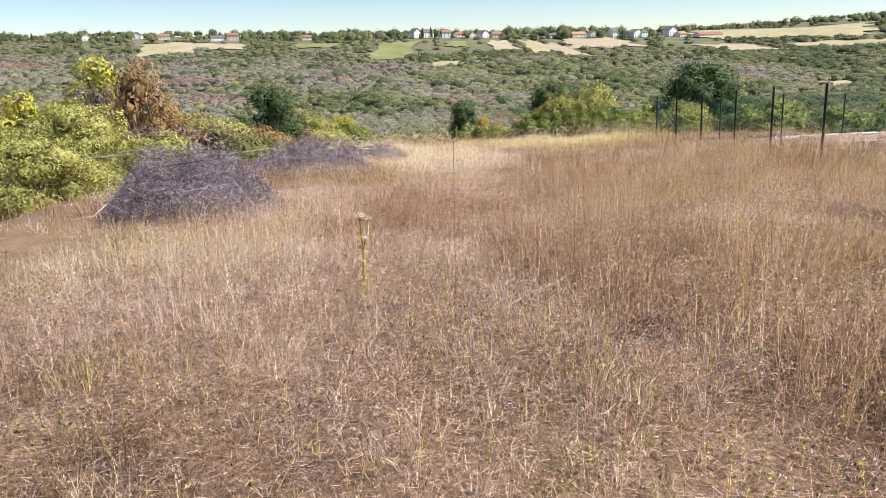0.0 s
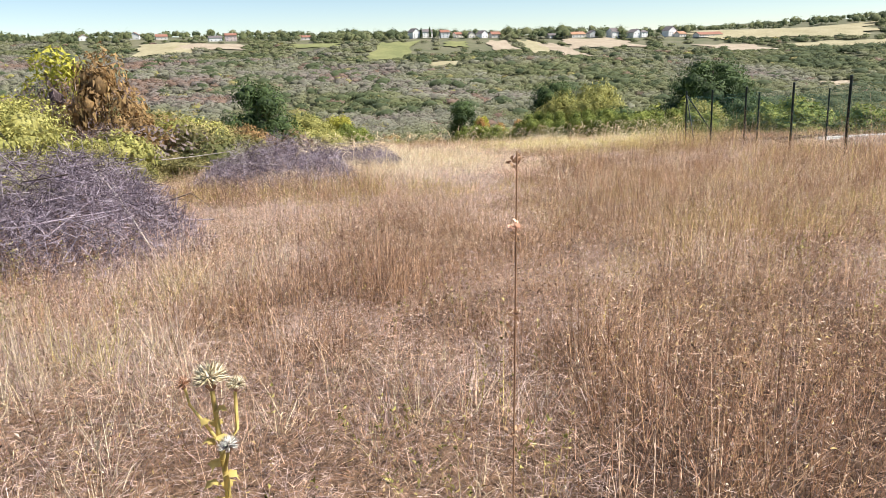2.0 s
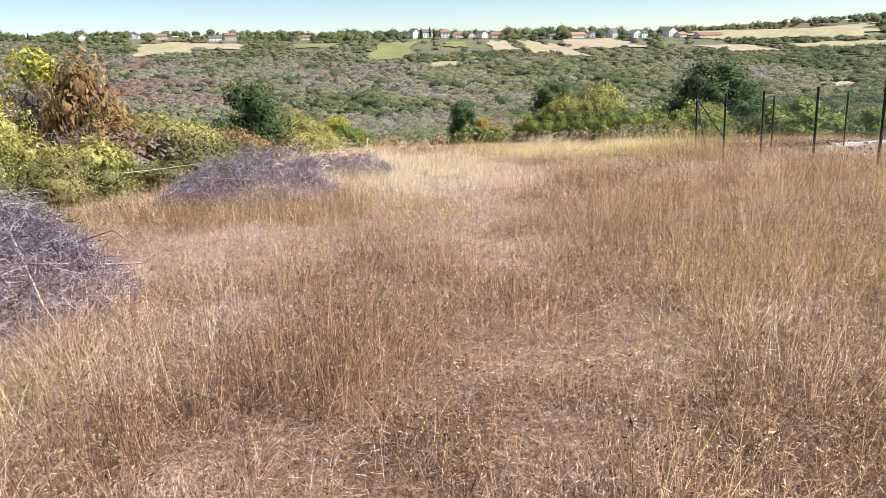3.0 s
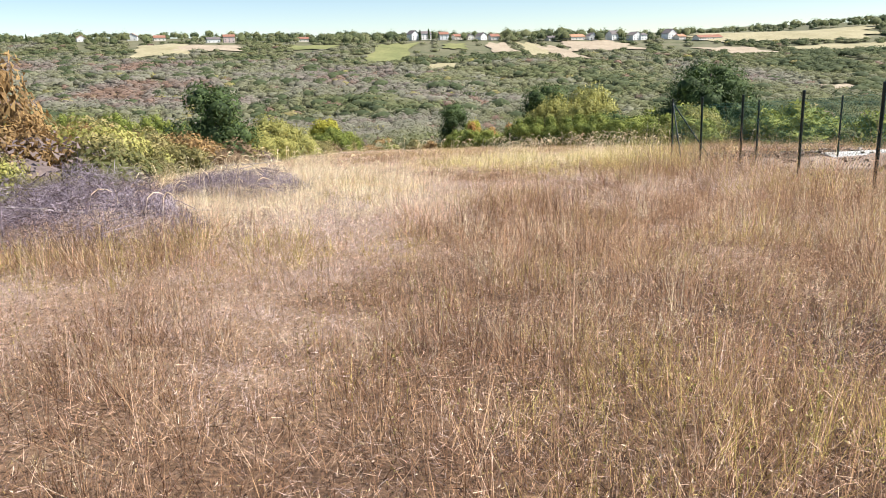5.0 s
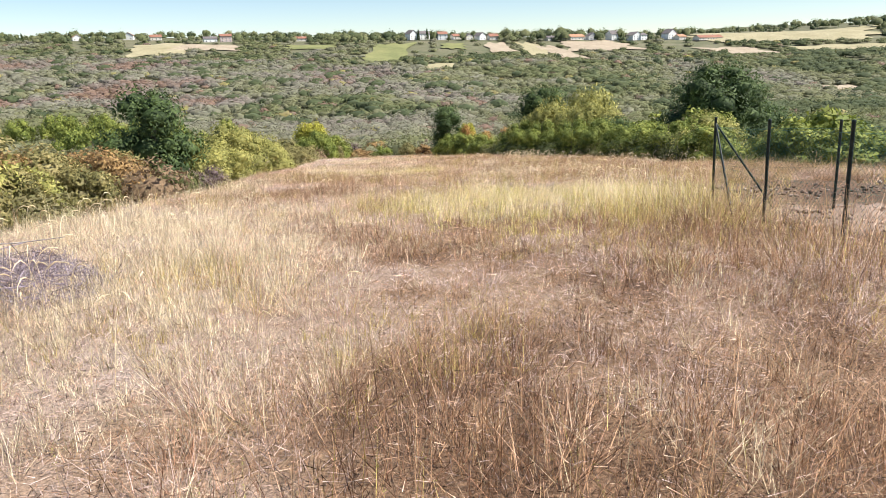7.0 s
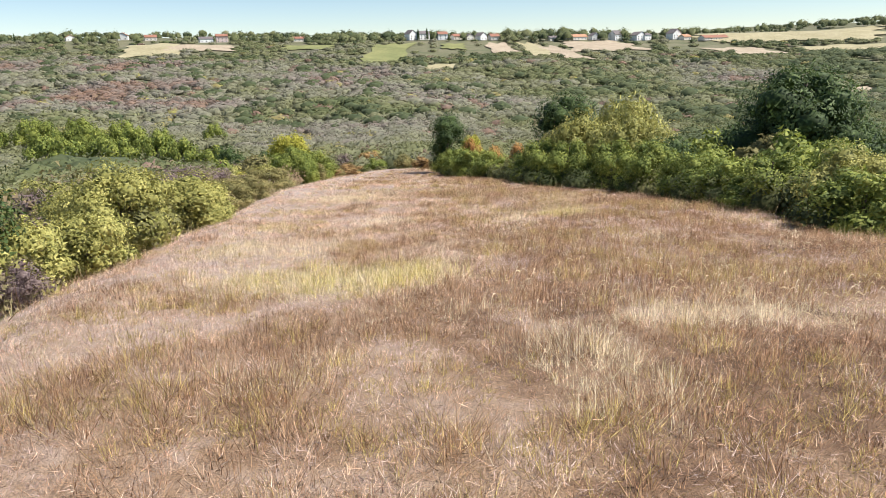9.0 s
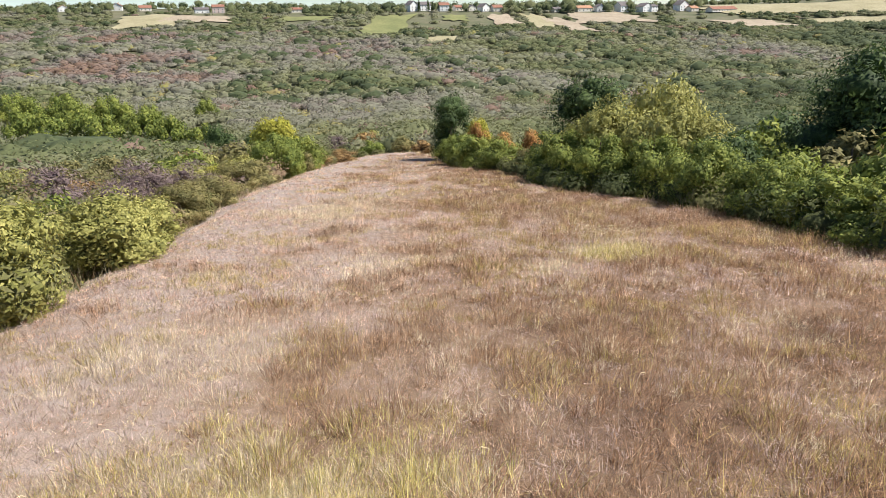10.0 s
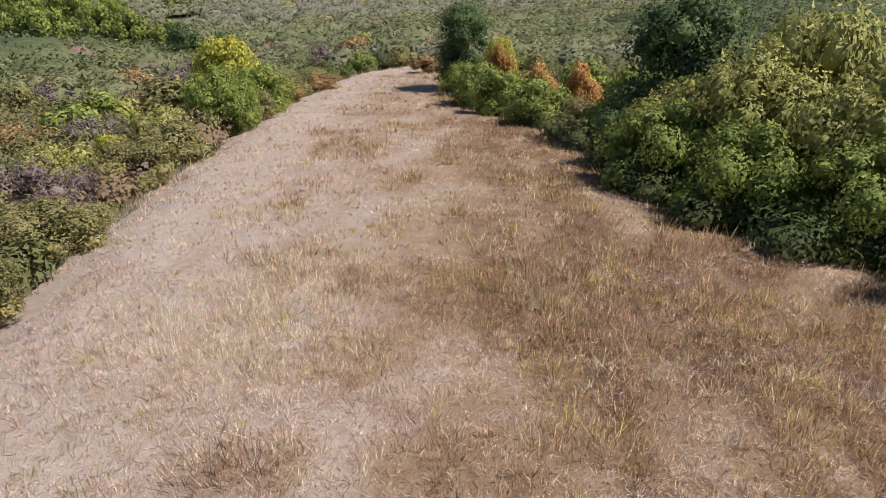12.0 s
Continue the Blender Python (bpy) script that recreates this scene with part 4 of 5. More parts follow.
# first the ones that stand out
for key, x, y, h, wd, far in (
    ("l", -9.2, 17.0, 3.0, 3.6, 3), ("l", -10.6, 20.0, 3.4, 3.8, 3), ("o", -8.6, 20.0, 1.8, 2.8, 3), ("l", -11.2, 15.6, 3.2, 3.8, 3), ("l", -8.4, 14.2, 2.0, 2.8, 3), ("o", -12.6, 22.5, 3.2, 4.0, 0), ("o", -7.9, 23.2, 1.2, 2.4, 2),
    ("r", -12.2, 29.0, 5.4, 3.6, 0), ("m", -13.6, 28.2, 5.0, 3.4, 0), ("r", -10.6, 27.6, 3.2, 3.0, 0), ("m", -10.8, 25.0, 2.8, 3.0, 0),
    ("l", -8.8, 21.5, 2.1, 2.8, 0), ("o", -8.3, 25.5, 1.3, 2.4, 0), ("o", -9.4, 23.6, 2.2, 2.6, 0), ("l", -10.4, 20.4, 2.6, 3.0, 0),
    ("r", -11.9, 34.0, 3.4, 4.6, 2), ("o", -11.1, 36.2, 3.2, 4.4, 2), ("r", -11.4, 40.4, 3.0, 4.4, 2), ("o", -8.9, 28.2, 2.4, 3.2, 0), ("l", -9.9, 30.2, 2.9, 3.6, 0), ("o", -11.8, 44.6, 3.0, 3.6, 0), ("o", -14.0, 38.0, 4.2, 5.0, 0), ("o", -15.0, 34.5, 4.4, 5.0, 0),
    ("r", -9.8, 39.5, 2.7, 3.4, 0), ("r", -11.5, 37.0, 3.0, 3.6, 0), ("o", -8.9, 35.5, 2.0, 2.6, 0), ("o", -9.0, 31.5, 2.1, 2.6, 0), ("l", -9.8, 33.5, 2.3, 2.6, 0),
    ("l", -9.5, 48.5, 2.4, 3.2, 0), ("l", -9.0, 51.5, 2.2, 3.0, 0), ("m", -9.2, 44.5, 1.6, 2.6, 0), ("m", -8.7, 47.0, 1.4, 2.2, 0), ("o", -10.6, 42.0, 2.6, 3.0, 0),
    ("l", -10.6, 57.8, 3.9, 4.8, 2), ("l", -13.4, 60.0, 3.6, 4.6, 2), ("l", -10.6, 65.5, 3.1, 5.0, 2), ("l", -11.4, 70.5, 2.4, 4.0, 0), ("m", -12.2, 53.8, 2.6, 3.0, 0), ("o", -10.2, 53.0, 1.8, 2.8, 0),
    ("m", -15.2, 75.5, 3.6, 5.2, 2), ("m", -14.6, 79.0, 3.8, 5.0, 2), ("o", -12.4, 77.0, 2.6, 4.0, 2), ("o", -12.6, 83.0, 2.4, 4.4, 2), ("m", -15.5, 88.0, 3.4, 4.4, 0),
    ("o", -14.0, 93.0, 2.8, 4.6, 2), ("o", -14.0, 99.0, 2.6, 4.8, 0), ("y", -16.8, 97.0, 3.2, 2.6, 0), ("l", -17.5, 92.5, 3.4, 4.4, 0), ("o", -17.8, 84.0, 3.6, 4.6, 0), ("l", -16.4, 104.0, 3.4, 4.4, 0),
    ("g", -14.6, 111.0, 5.4, 5.6, 2), ("g", -13.4, 108.5, 4.0, 4.4, 0), ("o", -12.6, 112.5, 2.6, 3.4, 0), ("y", -17.2, 122.0, 7.4, 6.6, 0), ("g", -13.6, 117.5, 4.6, 5.6, 0), ("g", -17.0, 116.0, 5.0, 5.6, 0), ("r", -12.6, 123.0, 2.0, 4.4, 0), ("r", -11.0, 133.0, 2.0, 4.6, 0), ("o", -13.4, 128.0, 2.6, 4.2, 0),
    ("d", -50, 205, 9.5, 10, 0), ("d", -38, 192, 8, 8, 0), ("m", -20, 101, 4.0, 5.0, 1), ("l", -22, 110, 4.6, 5.0, 1),
):
    shrub(key, x, y, h, wd, far)
# taller bushes that rise out of the thicket behind
rng = np.random.default_rng(77)
for i in range(66):
    y = 60 + 130 * (i + rng.uniform(0, 1)) / 66
    x = float(left_edge(y)) - rng.uniform(8, 20 + 0.22 * y)
    h = rng.uniform(3.2, 5.4) * (0.8 + 0.3 * (y - 60) / 100)
    shrub("lommogrm"[int(rng.integers(8))], x, y, h, h * rng.uniform(1.15, 1.6), 1)

# the hedge on the other side, with its trees
for key, x, y, h, wd, far in (
    ("g", 19.0, 62.5, 3.2, 4.6, 2), ("l", 20.5, 58.5, 3.6, 4.6, 2), ("g", 19.0, 55.0, 2.8, 4.2, 0), ("g", 18.8, 66.5, 3.0, 4.2, 0), ("g", 22.5, 63.5, 4.4, 5.2, 0),
    ("g", 18.2, 70.5, 3.4, 4.6, 2), ("g", 20.5, 73.0, 4.0, 5.0, 0), ("g", 17.0, 76.0, 4.2, 5.0, 2), ("d", 19.5, 79.0, 4.6, 5.2, 0), ("g", 15.6, 80.8, 4.4, 5.0, 2), ("l", 18.0, 83.5, 6.4, 6.6, 2),
    ("g", 13.2, 84.5, 4.4, 5.0, 2), ("g", 11.4, 88.8, 4.4, 5.0, 2), ("l", 15.0, 88.5, 6.6, 6.6, 2), ("l", 13.4, 92.5, 4.6, 5.4, 2), ("l", 20.3, 93.6, 8.8, 6.4, 0), ("d", 11.0, 93.5, 3.2, 3.4, 0),
    ("g", 11.8, 98.5, 3.4, 4.2, 0), ("o", 10.8, 103.5, 2.6, 3.2, 0), ("g", 8.6, 107.5, 3.6, 4.4, 0), ("g", 6.4, 113.5, 4.0, 4.8, 0), ("g", 4.6, 118.5, 4.0, 4.6, 0), ("e", 9.4, 114.5, 4.4, 3.6, 0), ("e", 11.8, 110.0, 4.6, 3.6, 0), ("y", 7.2, 124.0, 6.0, 3.4, 0), ("e", 6.8, 121.0, 5.2, 3.4, 0),
    ("g", 3.8, 125.0, 3.4, 3.8, 0), ("r", -0.5, 147.0, 2.2, 3.2, 1), ("o", 2.8, 139.5, 2.6, 3.6, 1), ("o", -4.0, 158.0, 3.0, 4.4, 1), ("g", -9.0, 156.0, 3.4, 4.8, 1),
    ("g", 24.0, 70.0, 5.0, 6.0, 1), ("o", 26.0, 78.0, 5.0, 6.0, 1), ("g", 25.5, 88.0, 6.0, 6.4, 1), ("l", 24.0, 101.0, 6.0, 6.4, 1), ("o", 18.0, 103.5, 5.0, 5.4, 1), ("g", 16.0, 111.0, 5.0, 5.4, 1), ("g", 14.0, 119.0, 5.0, 5.4, 1), ("o", 10.5, 128.0, 4.6, 5.0, 1), ("g", 9.0, 138.0, 4.6, 5.2, 1), ("o", 31.0, 64.0, 5.0, 6.0, 1), ("g", 27.0, 57.0, 4.6, 6.0, 1), ("g", 22.0, 50.0, 3.2, 4.6, 1), ("g", 26.0, 46.0, 3.2, 4.6, 1), ("o", 30.0, 40.0, 3.0, 4.6, 1), ("g", 34.0, 52.0, 4.4, 6.0, 1), ("o", 38.0, 45.0, 4.0, 5.4, 1), ("g", 21.0, 44.0, 2.4, 4.2, 1), ("o", 40.0, 62.0, 4.4, 6.0, 1), ("l", 33.0, 72.0, 5.0, 6.0, 1), ("o", 36.0, 33.0, 3.4, 5.0, 1), ("g", 44.0, 38.0, 4.0, 5.4, 1),
    ("d", 36.0, 108.0, 8.0, 9.0, 0), ("o", 43.0, 118.0, 8.0, 9.0, 0), ("d", 40.0, 99.0, 7.0, 8.0, 0), ("d", 50.0, 130.0, 9.0, 10.0, 0), ("r", 33.0, 119.0, 6.0, 6.0, 0), ("o", 46.0, 106.0, 8.0, 9.0, 0), ("g", 28.0, 112.0, 6.0, 7.0, 0), ("d", 24.0, 128.0, 6.0, 7.0, 0),
):
    shrub(key, x, y, h, wd, far)

oak = tree("oak_tree", "large dark green oak with a broad uneven crown", "tree", 301, 9.4, 9.0, 20000, 0.14, LEAF_DARK, 0.10, 44, 0.05, "dark oaks")
place(oak, 30.2, 82.0, 20, 1.16)
for gx0, gy0, gh in ((-97, 258, 12), (-104, 266, 13), (-112, 260, 12.5), (-120, 268, 13.5), (-128, 262, 13), (-137, 270, 13), (-84, 300, 9), (-146, 262, 12), (-92, 268, 10)):
    shrub("g", gx0, gy0, gh, gh * 0.95, 0)
for gx0, gy0, gh in ((-60, 222, 9), (-70, 226, 11), (-79, 231, 12), (-88, 227, 11.5), (-97, 236, 12), (-106, 232, 11.5), (-116, 238, 12)):
    shrub("g", gx0, gy0, gh, gh * 0.95, 1)
place(oak, 37.0, 88.0, 130, 0.85, copy=True)
place(oak, 60.0, 110.0, 200, 0.9, copy=True)
small_oak = tree("oak_tree", "dark green rounded young oak at the field corner", "tree", 302, 8.6, 5.2, 12000, 0.125, LEAF_DARK, 0.08, 34, 0.045, "dark oaks")
place(small_oak, 3.9, 129.5, 0, 1.06)
place(small_oak, 15.4, 98.6, 70, 1.12, copy=True)
pine_oak = tree("field_maple", "dense dark green tree above the scrub", "tree", 303, 5.6, 3.9, 12000, 0.095, LEAF_DARK, 0.06, 40, 0.05)
place(pine_oak, -11.3, 47.0, 15, 1.08)
yellow = tree("walnut_sapling", "tall thin sapling with bright yellow leaves", "tree", 304, 6.4, 4.0, 4200, 0.13, LEAF_YELLOW, 0.35, 24, 0.02, filled=0.12)
place(yellow, -15.0, 30.5, 15)
place(yellow, -17.2, 29.0, 100, 0.82, copy=True)
place(yellow, -19.5, 27.0, 210, 0.86, copy=True)
place(yellow, -14.0, 25.6, 300, 0.55, copy=True)
# ---- fence round the building plot ----
fence = thing("wire_fence", "dark green wire mesh fence on slim metal posts", "fence", at=Matrix.Identity(4))
NEAR = [(8.14, 26.4), (8.1, 24.1), (8.15, 21.9), (8.2, 19.5), (8.0, 16.9), (7.9, 14.4), (7.8, 11.8)]
FAR = [(8.14, 26.4), (10.4, 26.1), (12.95, 26.6), (15.5, 27.0), (18.0, 27.4), (20.6, 27.9)]
LEAN = Vector((-0.035, 0.01, 1.0))
POST_H = 1.72


def rod(path, sides=8):
    v, f = tube_arrays([[(tuple(p), r) for p, r in path]], sides)
    return v, f


def post_at(x, y, tall=POST_H, r=0.027):
    b = Vector((x, y, float(ground_z(x, y)) - 0.1))
    t = b + LEAN * (tall + 0.1)
    v, f = rod([(b, r), (t - LEAN * 0.03, r), (t - LEAN * 0.01, r * 1.2), (t, r * 0.4)])
    under("post", raw_mesh("post", v, f, POST), fence)
    return b + LEAN * 0.1, t


tops = {}
for p in dict.fromkeys(NEAR + FAR):
    tops[p] = post_at(*p, POST_H + (0.03 if p == NEAR[0] else 0))
c0, c1 = tops[NEAR[0]]
for dx, dy in ((-0.2, -1.5), (0.95, -0.75)):
    foot = Vector((c0.x + dx, c0.y + dy, float(ground_z(c0.x + dx, c0.y + dy)) - 0.05))
    v, f = rod([(c1 - LEAN * 0.12, 0.02), (foot, 0.02)])
    under("strut", raw_mesh("strut", v, f, POST), fence)
for line in (NEAR, FAR):
    for a, b in zip(line, line[1:]):
        (a0, a1), (b0, b1) = tops[a], tops[b]
        n = max(2, int((b0 - a0).length / 0.09))
        hgt, paths = 1.55, []
        for i in range(-int(hgt / 0.09), n):
            for flip in (0, 1):
                u0, u1, z0, z1 = i / n, (i * 0.09 + hgt) / (n * 0.09), 0.05, hgt
                if u0 < 0:
                    z0, u0 = z0 - u0 * n * 0.09, 0
                if u1 > 1:
                    z1, u1 = z1 - (u1 - 1) * n * 0.09, 1
                if z1 - z0 < 0.05:
                    continue
                if flip:
                    u0, u1 = 1 - u0, 1 - u1
                p, q2 = a0.lerp(b0, u0) + LEAN * z0, a0.lerp(b0, u1) + LEAN * z1
                paths.append([(tuple(p), 0.0013), (tuple(q2), 0.0013)])
        for z in (0.08, 0.8, 1.55):
            paths.append([(tuple(a0 + LEAN * z), 0.0022), (tuple((a0 + b0) / 2 + LEAN * (z - 0.01)), 0.0022), (tuple(b0 + LEAN * z), 0.0022)])
        v, f = tube_arrays(paths, 3)
        tagged(under("wire_panel", raw_mesh("wire_panel", v, f, WIRE), fence), "green chain-link wire", kind="stuff")

# the bare plot behind it: a slab and rubble
def slab_mesh(corners, z, thick):
    bm = bmesh.new()
    lo, hi = [bm.verts.new((x, y, z - thick)) for x, y in corners], [bm.verts.new((x, y, z)) for x, y in corners]
    bm.faces.new(hi)
    bm.faces.new(lo[::-1])
    for i in range(len(corners)):
        j = (i + 1) % len(corners)
        bm.faces.new((lo[i], lo[j], hi[j], hi[i]))
    bmesh.ops.bevel(bm, geom=[e for e in bm.edges], offset=0.02, segments=1, affect="EDGES")
    return bm


slab = thing("concrete_slab", "pale concrete foundation slab behind the fence", "slab", at=Matrix.Identity(4))
part("slab", slab_mesh([(12.2, 24.6), (17.5, 25.2), (17.4, 28.0), (13.0, 27.4)], -2.74, 0.3), CONCRETE, slab)
part("beam", slab_mesh([(14.4, 25.0), (17.4, 25.4), (17.4, 25.7), (14.4, 25.3)], -2.5, 0.2), BARK, slab, "dark timber beam lying on the slab")
rng = np.random.default_rng(9)


def lumps_mesh(n, region, size, z_up):
    """Broken stones lying on the ground, joined."""
    vs, fs, base = [], [], 0
    bm = bmesh.new()
    bmesh.ops.create_icosphere(bm, subdivisions=1, radius=1)
    ico = np.array([v.co[:] for v in bm.verts])
    tri = np.array([[v.index for v in f.verts] for f in bm.faces])
    bm.free()
    for _ in range(n):
        x, y = region(rng)
        s = size * rng.uniform(0.35, 1.5) * np.array([1, rng.uniform(0.6, 1), rng.uniform(0.4, 0.8)])
        p = ico * (1 + 0.3 * rng.normal(size=(len(ico), 1)).clip(-1, 1)) * s
        a = rng.uniform(0, 6.28)
        p = p @ np.array([[math.cos(a), -math.sin(a), 0], [math.sin(a), math.cos(a), 0], [0, 0, 1]])
        vs.append(p + (x, y, float(ground_z(x, y)) + z_up(x, y) + s[2] * 0.4))
        fs.append(tri + base)
        base += len(ico)
    return np.concatenate(vs), np.concatenate(fs)


def bank(x, y):
    return 0.15 * math.exp(-((y - 24.6 - 0.12 * (x - 12)) / 0.75) ** 2)


hx, hy = np.meshgrid(np.linspace(8.5, 20, 70), np.linspace(22.6, 27.0, 30))
rise = 0.22 * np.exp(-((hy - 24.6 - 0.12 * (hx - 12)) / 0.75) ** 2) * step01((hx - 8.5) / 1.5) * (0.4 + 0.9 * wave_noise(hx, hy, 0.8, 61)) + 0.10 * (wave_noise(hx, hy, 0.25, 62) - 0.4)
edge = np.minimum(step01((hy - 22.6) / 0.8), step01((27.0 - hy) / 0.8)) * step01((hx - 8.5) / 0.6)
hv = np.stack([hx, hy, ground_z(hx, hy) + rise * edge - 0.03 * (1 - edge)], -1).reshape(-1, 3)
q = (np.arange(29)[:, None] * 70 + np.arange(69)[None]).ravel()
tagged(new("dirt_bank", raw_mesh("dirt_bank", hv, np.stack([q, q + 1, q + 71, q + 70], 1), DIRT)), "low bank of pale dug earth behind the fence", "earth bank")
v, f = lumps_mesh(900, lambda g: (g.uniform(8.8, 19), float(np.clip(g.normal(24.5, 0.9), 22.6, 27))), 0.042, bank)
tagged(new("rubble", raw_mesh("rubble", v, f, DIRT)), "small clods and stones on the earth bank", "rubble", kind="stuff")
v, f = lumps_mesh(350, lambda g: (g.uniform(8.5, 20), float(np.clip(g.normal(28.2, 0.6), 27.0, 30))), 0.05, lambda x, y: 0.05)
tagged(new("rubble", raw_mesh("rubble", v, f, STONE)), "broken stones behind the concrete slab", "rubble", kind="stuff")

# ---- brush piles ----
def sliver_arrays(rng, cen, way, length, width):
    side = np.cross(way, rng.normal(size=way.shape))
    side /= np.linalg.norm(side, axis=1, keepdims=True) + 1e-9
    bow = np.cross(way, side) * (length * rng.normal(0, 0.10, len(length)))[:, None]
    a, b = cen - way * length[:, None] / 2, cen + way * length[:, None] / 2
    w = side * (width / 2)[:, None]
    v = np.stack([a - w, a + w, cen + bow + w * 0.8, cen + bow - w * 0.8, b], 1)
    i = np.arange(len(cen))[:, None, None] * 5
    return v.reshape(-1, 3), (i + np.array([[0, 1, 2], [0, 2, 3], [3, 2, 4]])[None]).reshape(-1, 3)


def brush_pile(x, y, rx, ry, height, seed, n, label, sticks):
    rng = np.random.default_rng(seed)
    root = thing("brush_pile", label, "brush pile", "brush piles", at=Matrix.Translation((x, y, float(ground_z(x, y)))))
    r, th = np.sqrt(rng.uniform(0, 1, n)), rng.uniform(0, 6.283, n)
    dome = height * (1 - r**3.2) * (0.55 + 0.7 * wave_noise(r * np.cos(th) * rx + 50, r * np.sin(th) * ry + 50, 0.42, seed))
    cx, cy = r * np.cos(th) * rx, r * np.sin(th) * ry
    base = ground_z(cx + x, cy + y) - float(ground_z(x, y))
    cen = np.stack([cx, cy, base + 0.03 + dome * rng.uniform(0.25, 1.08, n) ** 0.6], 1)
    way = rng.normal(size=(n, 3)) * np.array([1, 1, 0.9])
    way /= np.linalg.norm(way, axis=1, keepdims=True)
    v, f = sliver_arrays(rng, cen, way, rng.uniform(0.07, 0.36, n), rng.uniform(0.0025, 0.0055, n))
    tagged(under("twig_mass", raw_mesh("twig_mass", v, f, TWIG), root), kind="stuff")
    m = 70
    for i in range(m):
        r, th = math.sqrt(rng.uniform(0, 0.9)), rng.uniform(0, 6.283)
        c = np.array([r * math.cos(th) * rx, r * math.sin(th) * ry, 0])
        c[2] = float(ground_z(c[0] + x, c[1] + y)) - float(ground_z(x, y)) + height * (1 - r**2.2) * rng.uniform(0.5, 0.95) + 0.04
        d = rng.normal(size=3) * (1, 1, 0.35)
        d *= rng.uniform(0.2, 0.5) / np.linalg.norm(d)
        bend = rng.normal(size=3) * 0.08
        v, f = tube_arrays([[(c - d, 0.006), (c + bend, 0.005), (c + d, 0.002)]], 4)
        under("branch", raw_mesh("branch", v, f, TWIG if i % 3 else BARK), root)
    for (a, b, rad) in sticks:
        mid = (np.array(a) + np.array(b)) / 2 + rng.normal(size=3) * 0.04
        v, f = tube_arrays([[(a, rad), (mid, rad * 0.85), (b, rad * 0.5)]], 6)
        under("stick", raw_mesh("stick", v, f, PALE_WOOD), root, "pale barkless stick")


brush_pile(-3.3, 9.0, 1.15, 1.05, 0.84, 61, 16000, "heap of cut grey-purple thorn branches in dry grass",
           [((0.15, 0.3, 0.80), (0.95, -0.6, 0.30), 0.011), ((-0.9, -0.5, 0.35), (-1.25, -0.75, 0.22), 0.009)])
brush_pile(-2.95, 15.4, 1.5, 1.35, 0.75, 62, 12000, "low heap of cut grey-purple thorn branches in dry grass",
           [((-0.3, 0.6, 0.75), (0.6, 0.1, 0.8), 0.009), ((-0.6, -0.6, 0.55), (0.5, -0.8, 0.5), 0.010), ((-1.9, -0.3, 0.6), (-0.8, 0.1, 0.66), 0.010)])
brush_pile(-2.4, 20.2, 1.5, 0.9, 0.50, 63, 6000, "small heap of cut thorn branches in pale grass",
           [((-0.2, 0.2, 0.55), (0.9, 0.3, 0.6), 0.009)])

bough = thing("dead_branch", "pale dead branch propped on the olive bushes", "branch", at=Matrix.Translation((-9.3, 15.9, float(ground_z(-9.3, 15.9)) - 0.05)))
rise = -1.1 - float(ground_z(-9.3, 15.9)) + 0.05
for nm, path in (("bough", [((0, 0, 0), 0.03), ((0.5, -0.2, rise * 0.75), 0.022), ((1.1, -0.4, rise), 0.018), ((2.1, -0.4, rise + 0.06), 0.010), ((2.5, -0.45, rise + 0.12), 0.004)]), ("twig", [((1.2, -0.4, rise), 0.010), ((1.7, -0.5, rise - 0.07), 0.007), ((2.2, -0.5, rise - 0.05), 0.003)]), ("twig", [((1.8, -0.4, rise + 0.04), 0.007), ((2.2, -0.3, rise + 0.14), 0.005), ((2.9, -0.3, rise + 0.16), 0.002)])):
    v, f = tube_arrays([path], 6)
    under(nm, raw_mesh(nm, v, f, PALE_WOOD), bough)

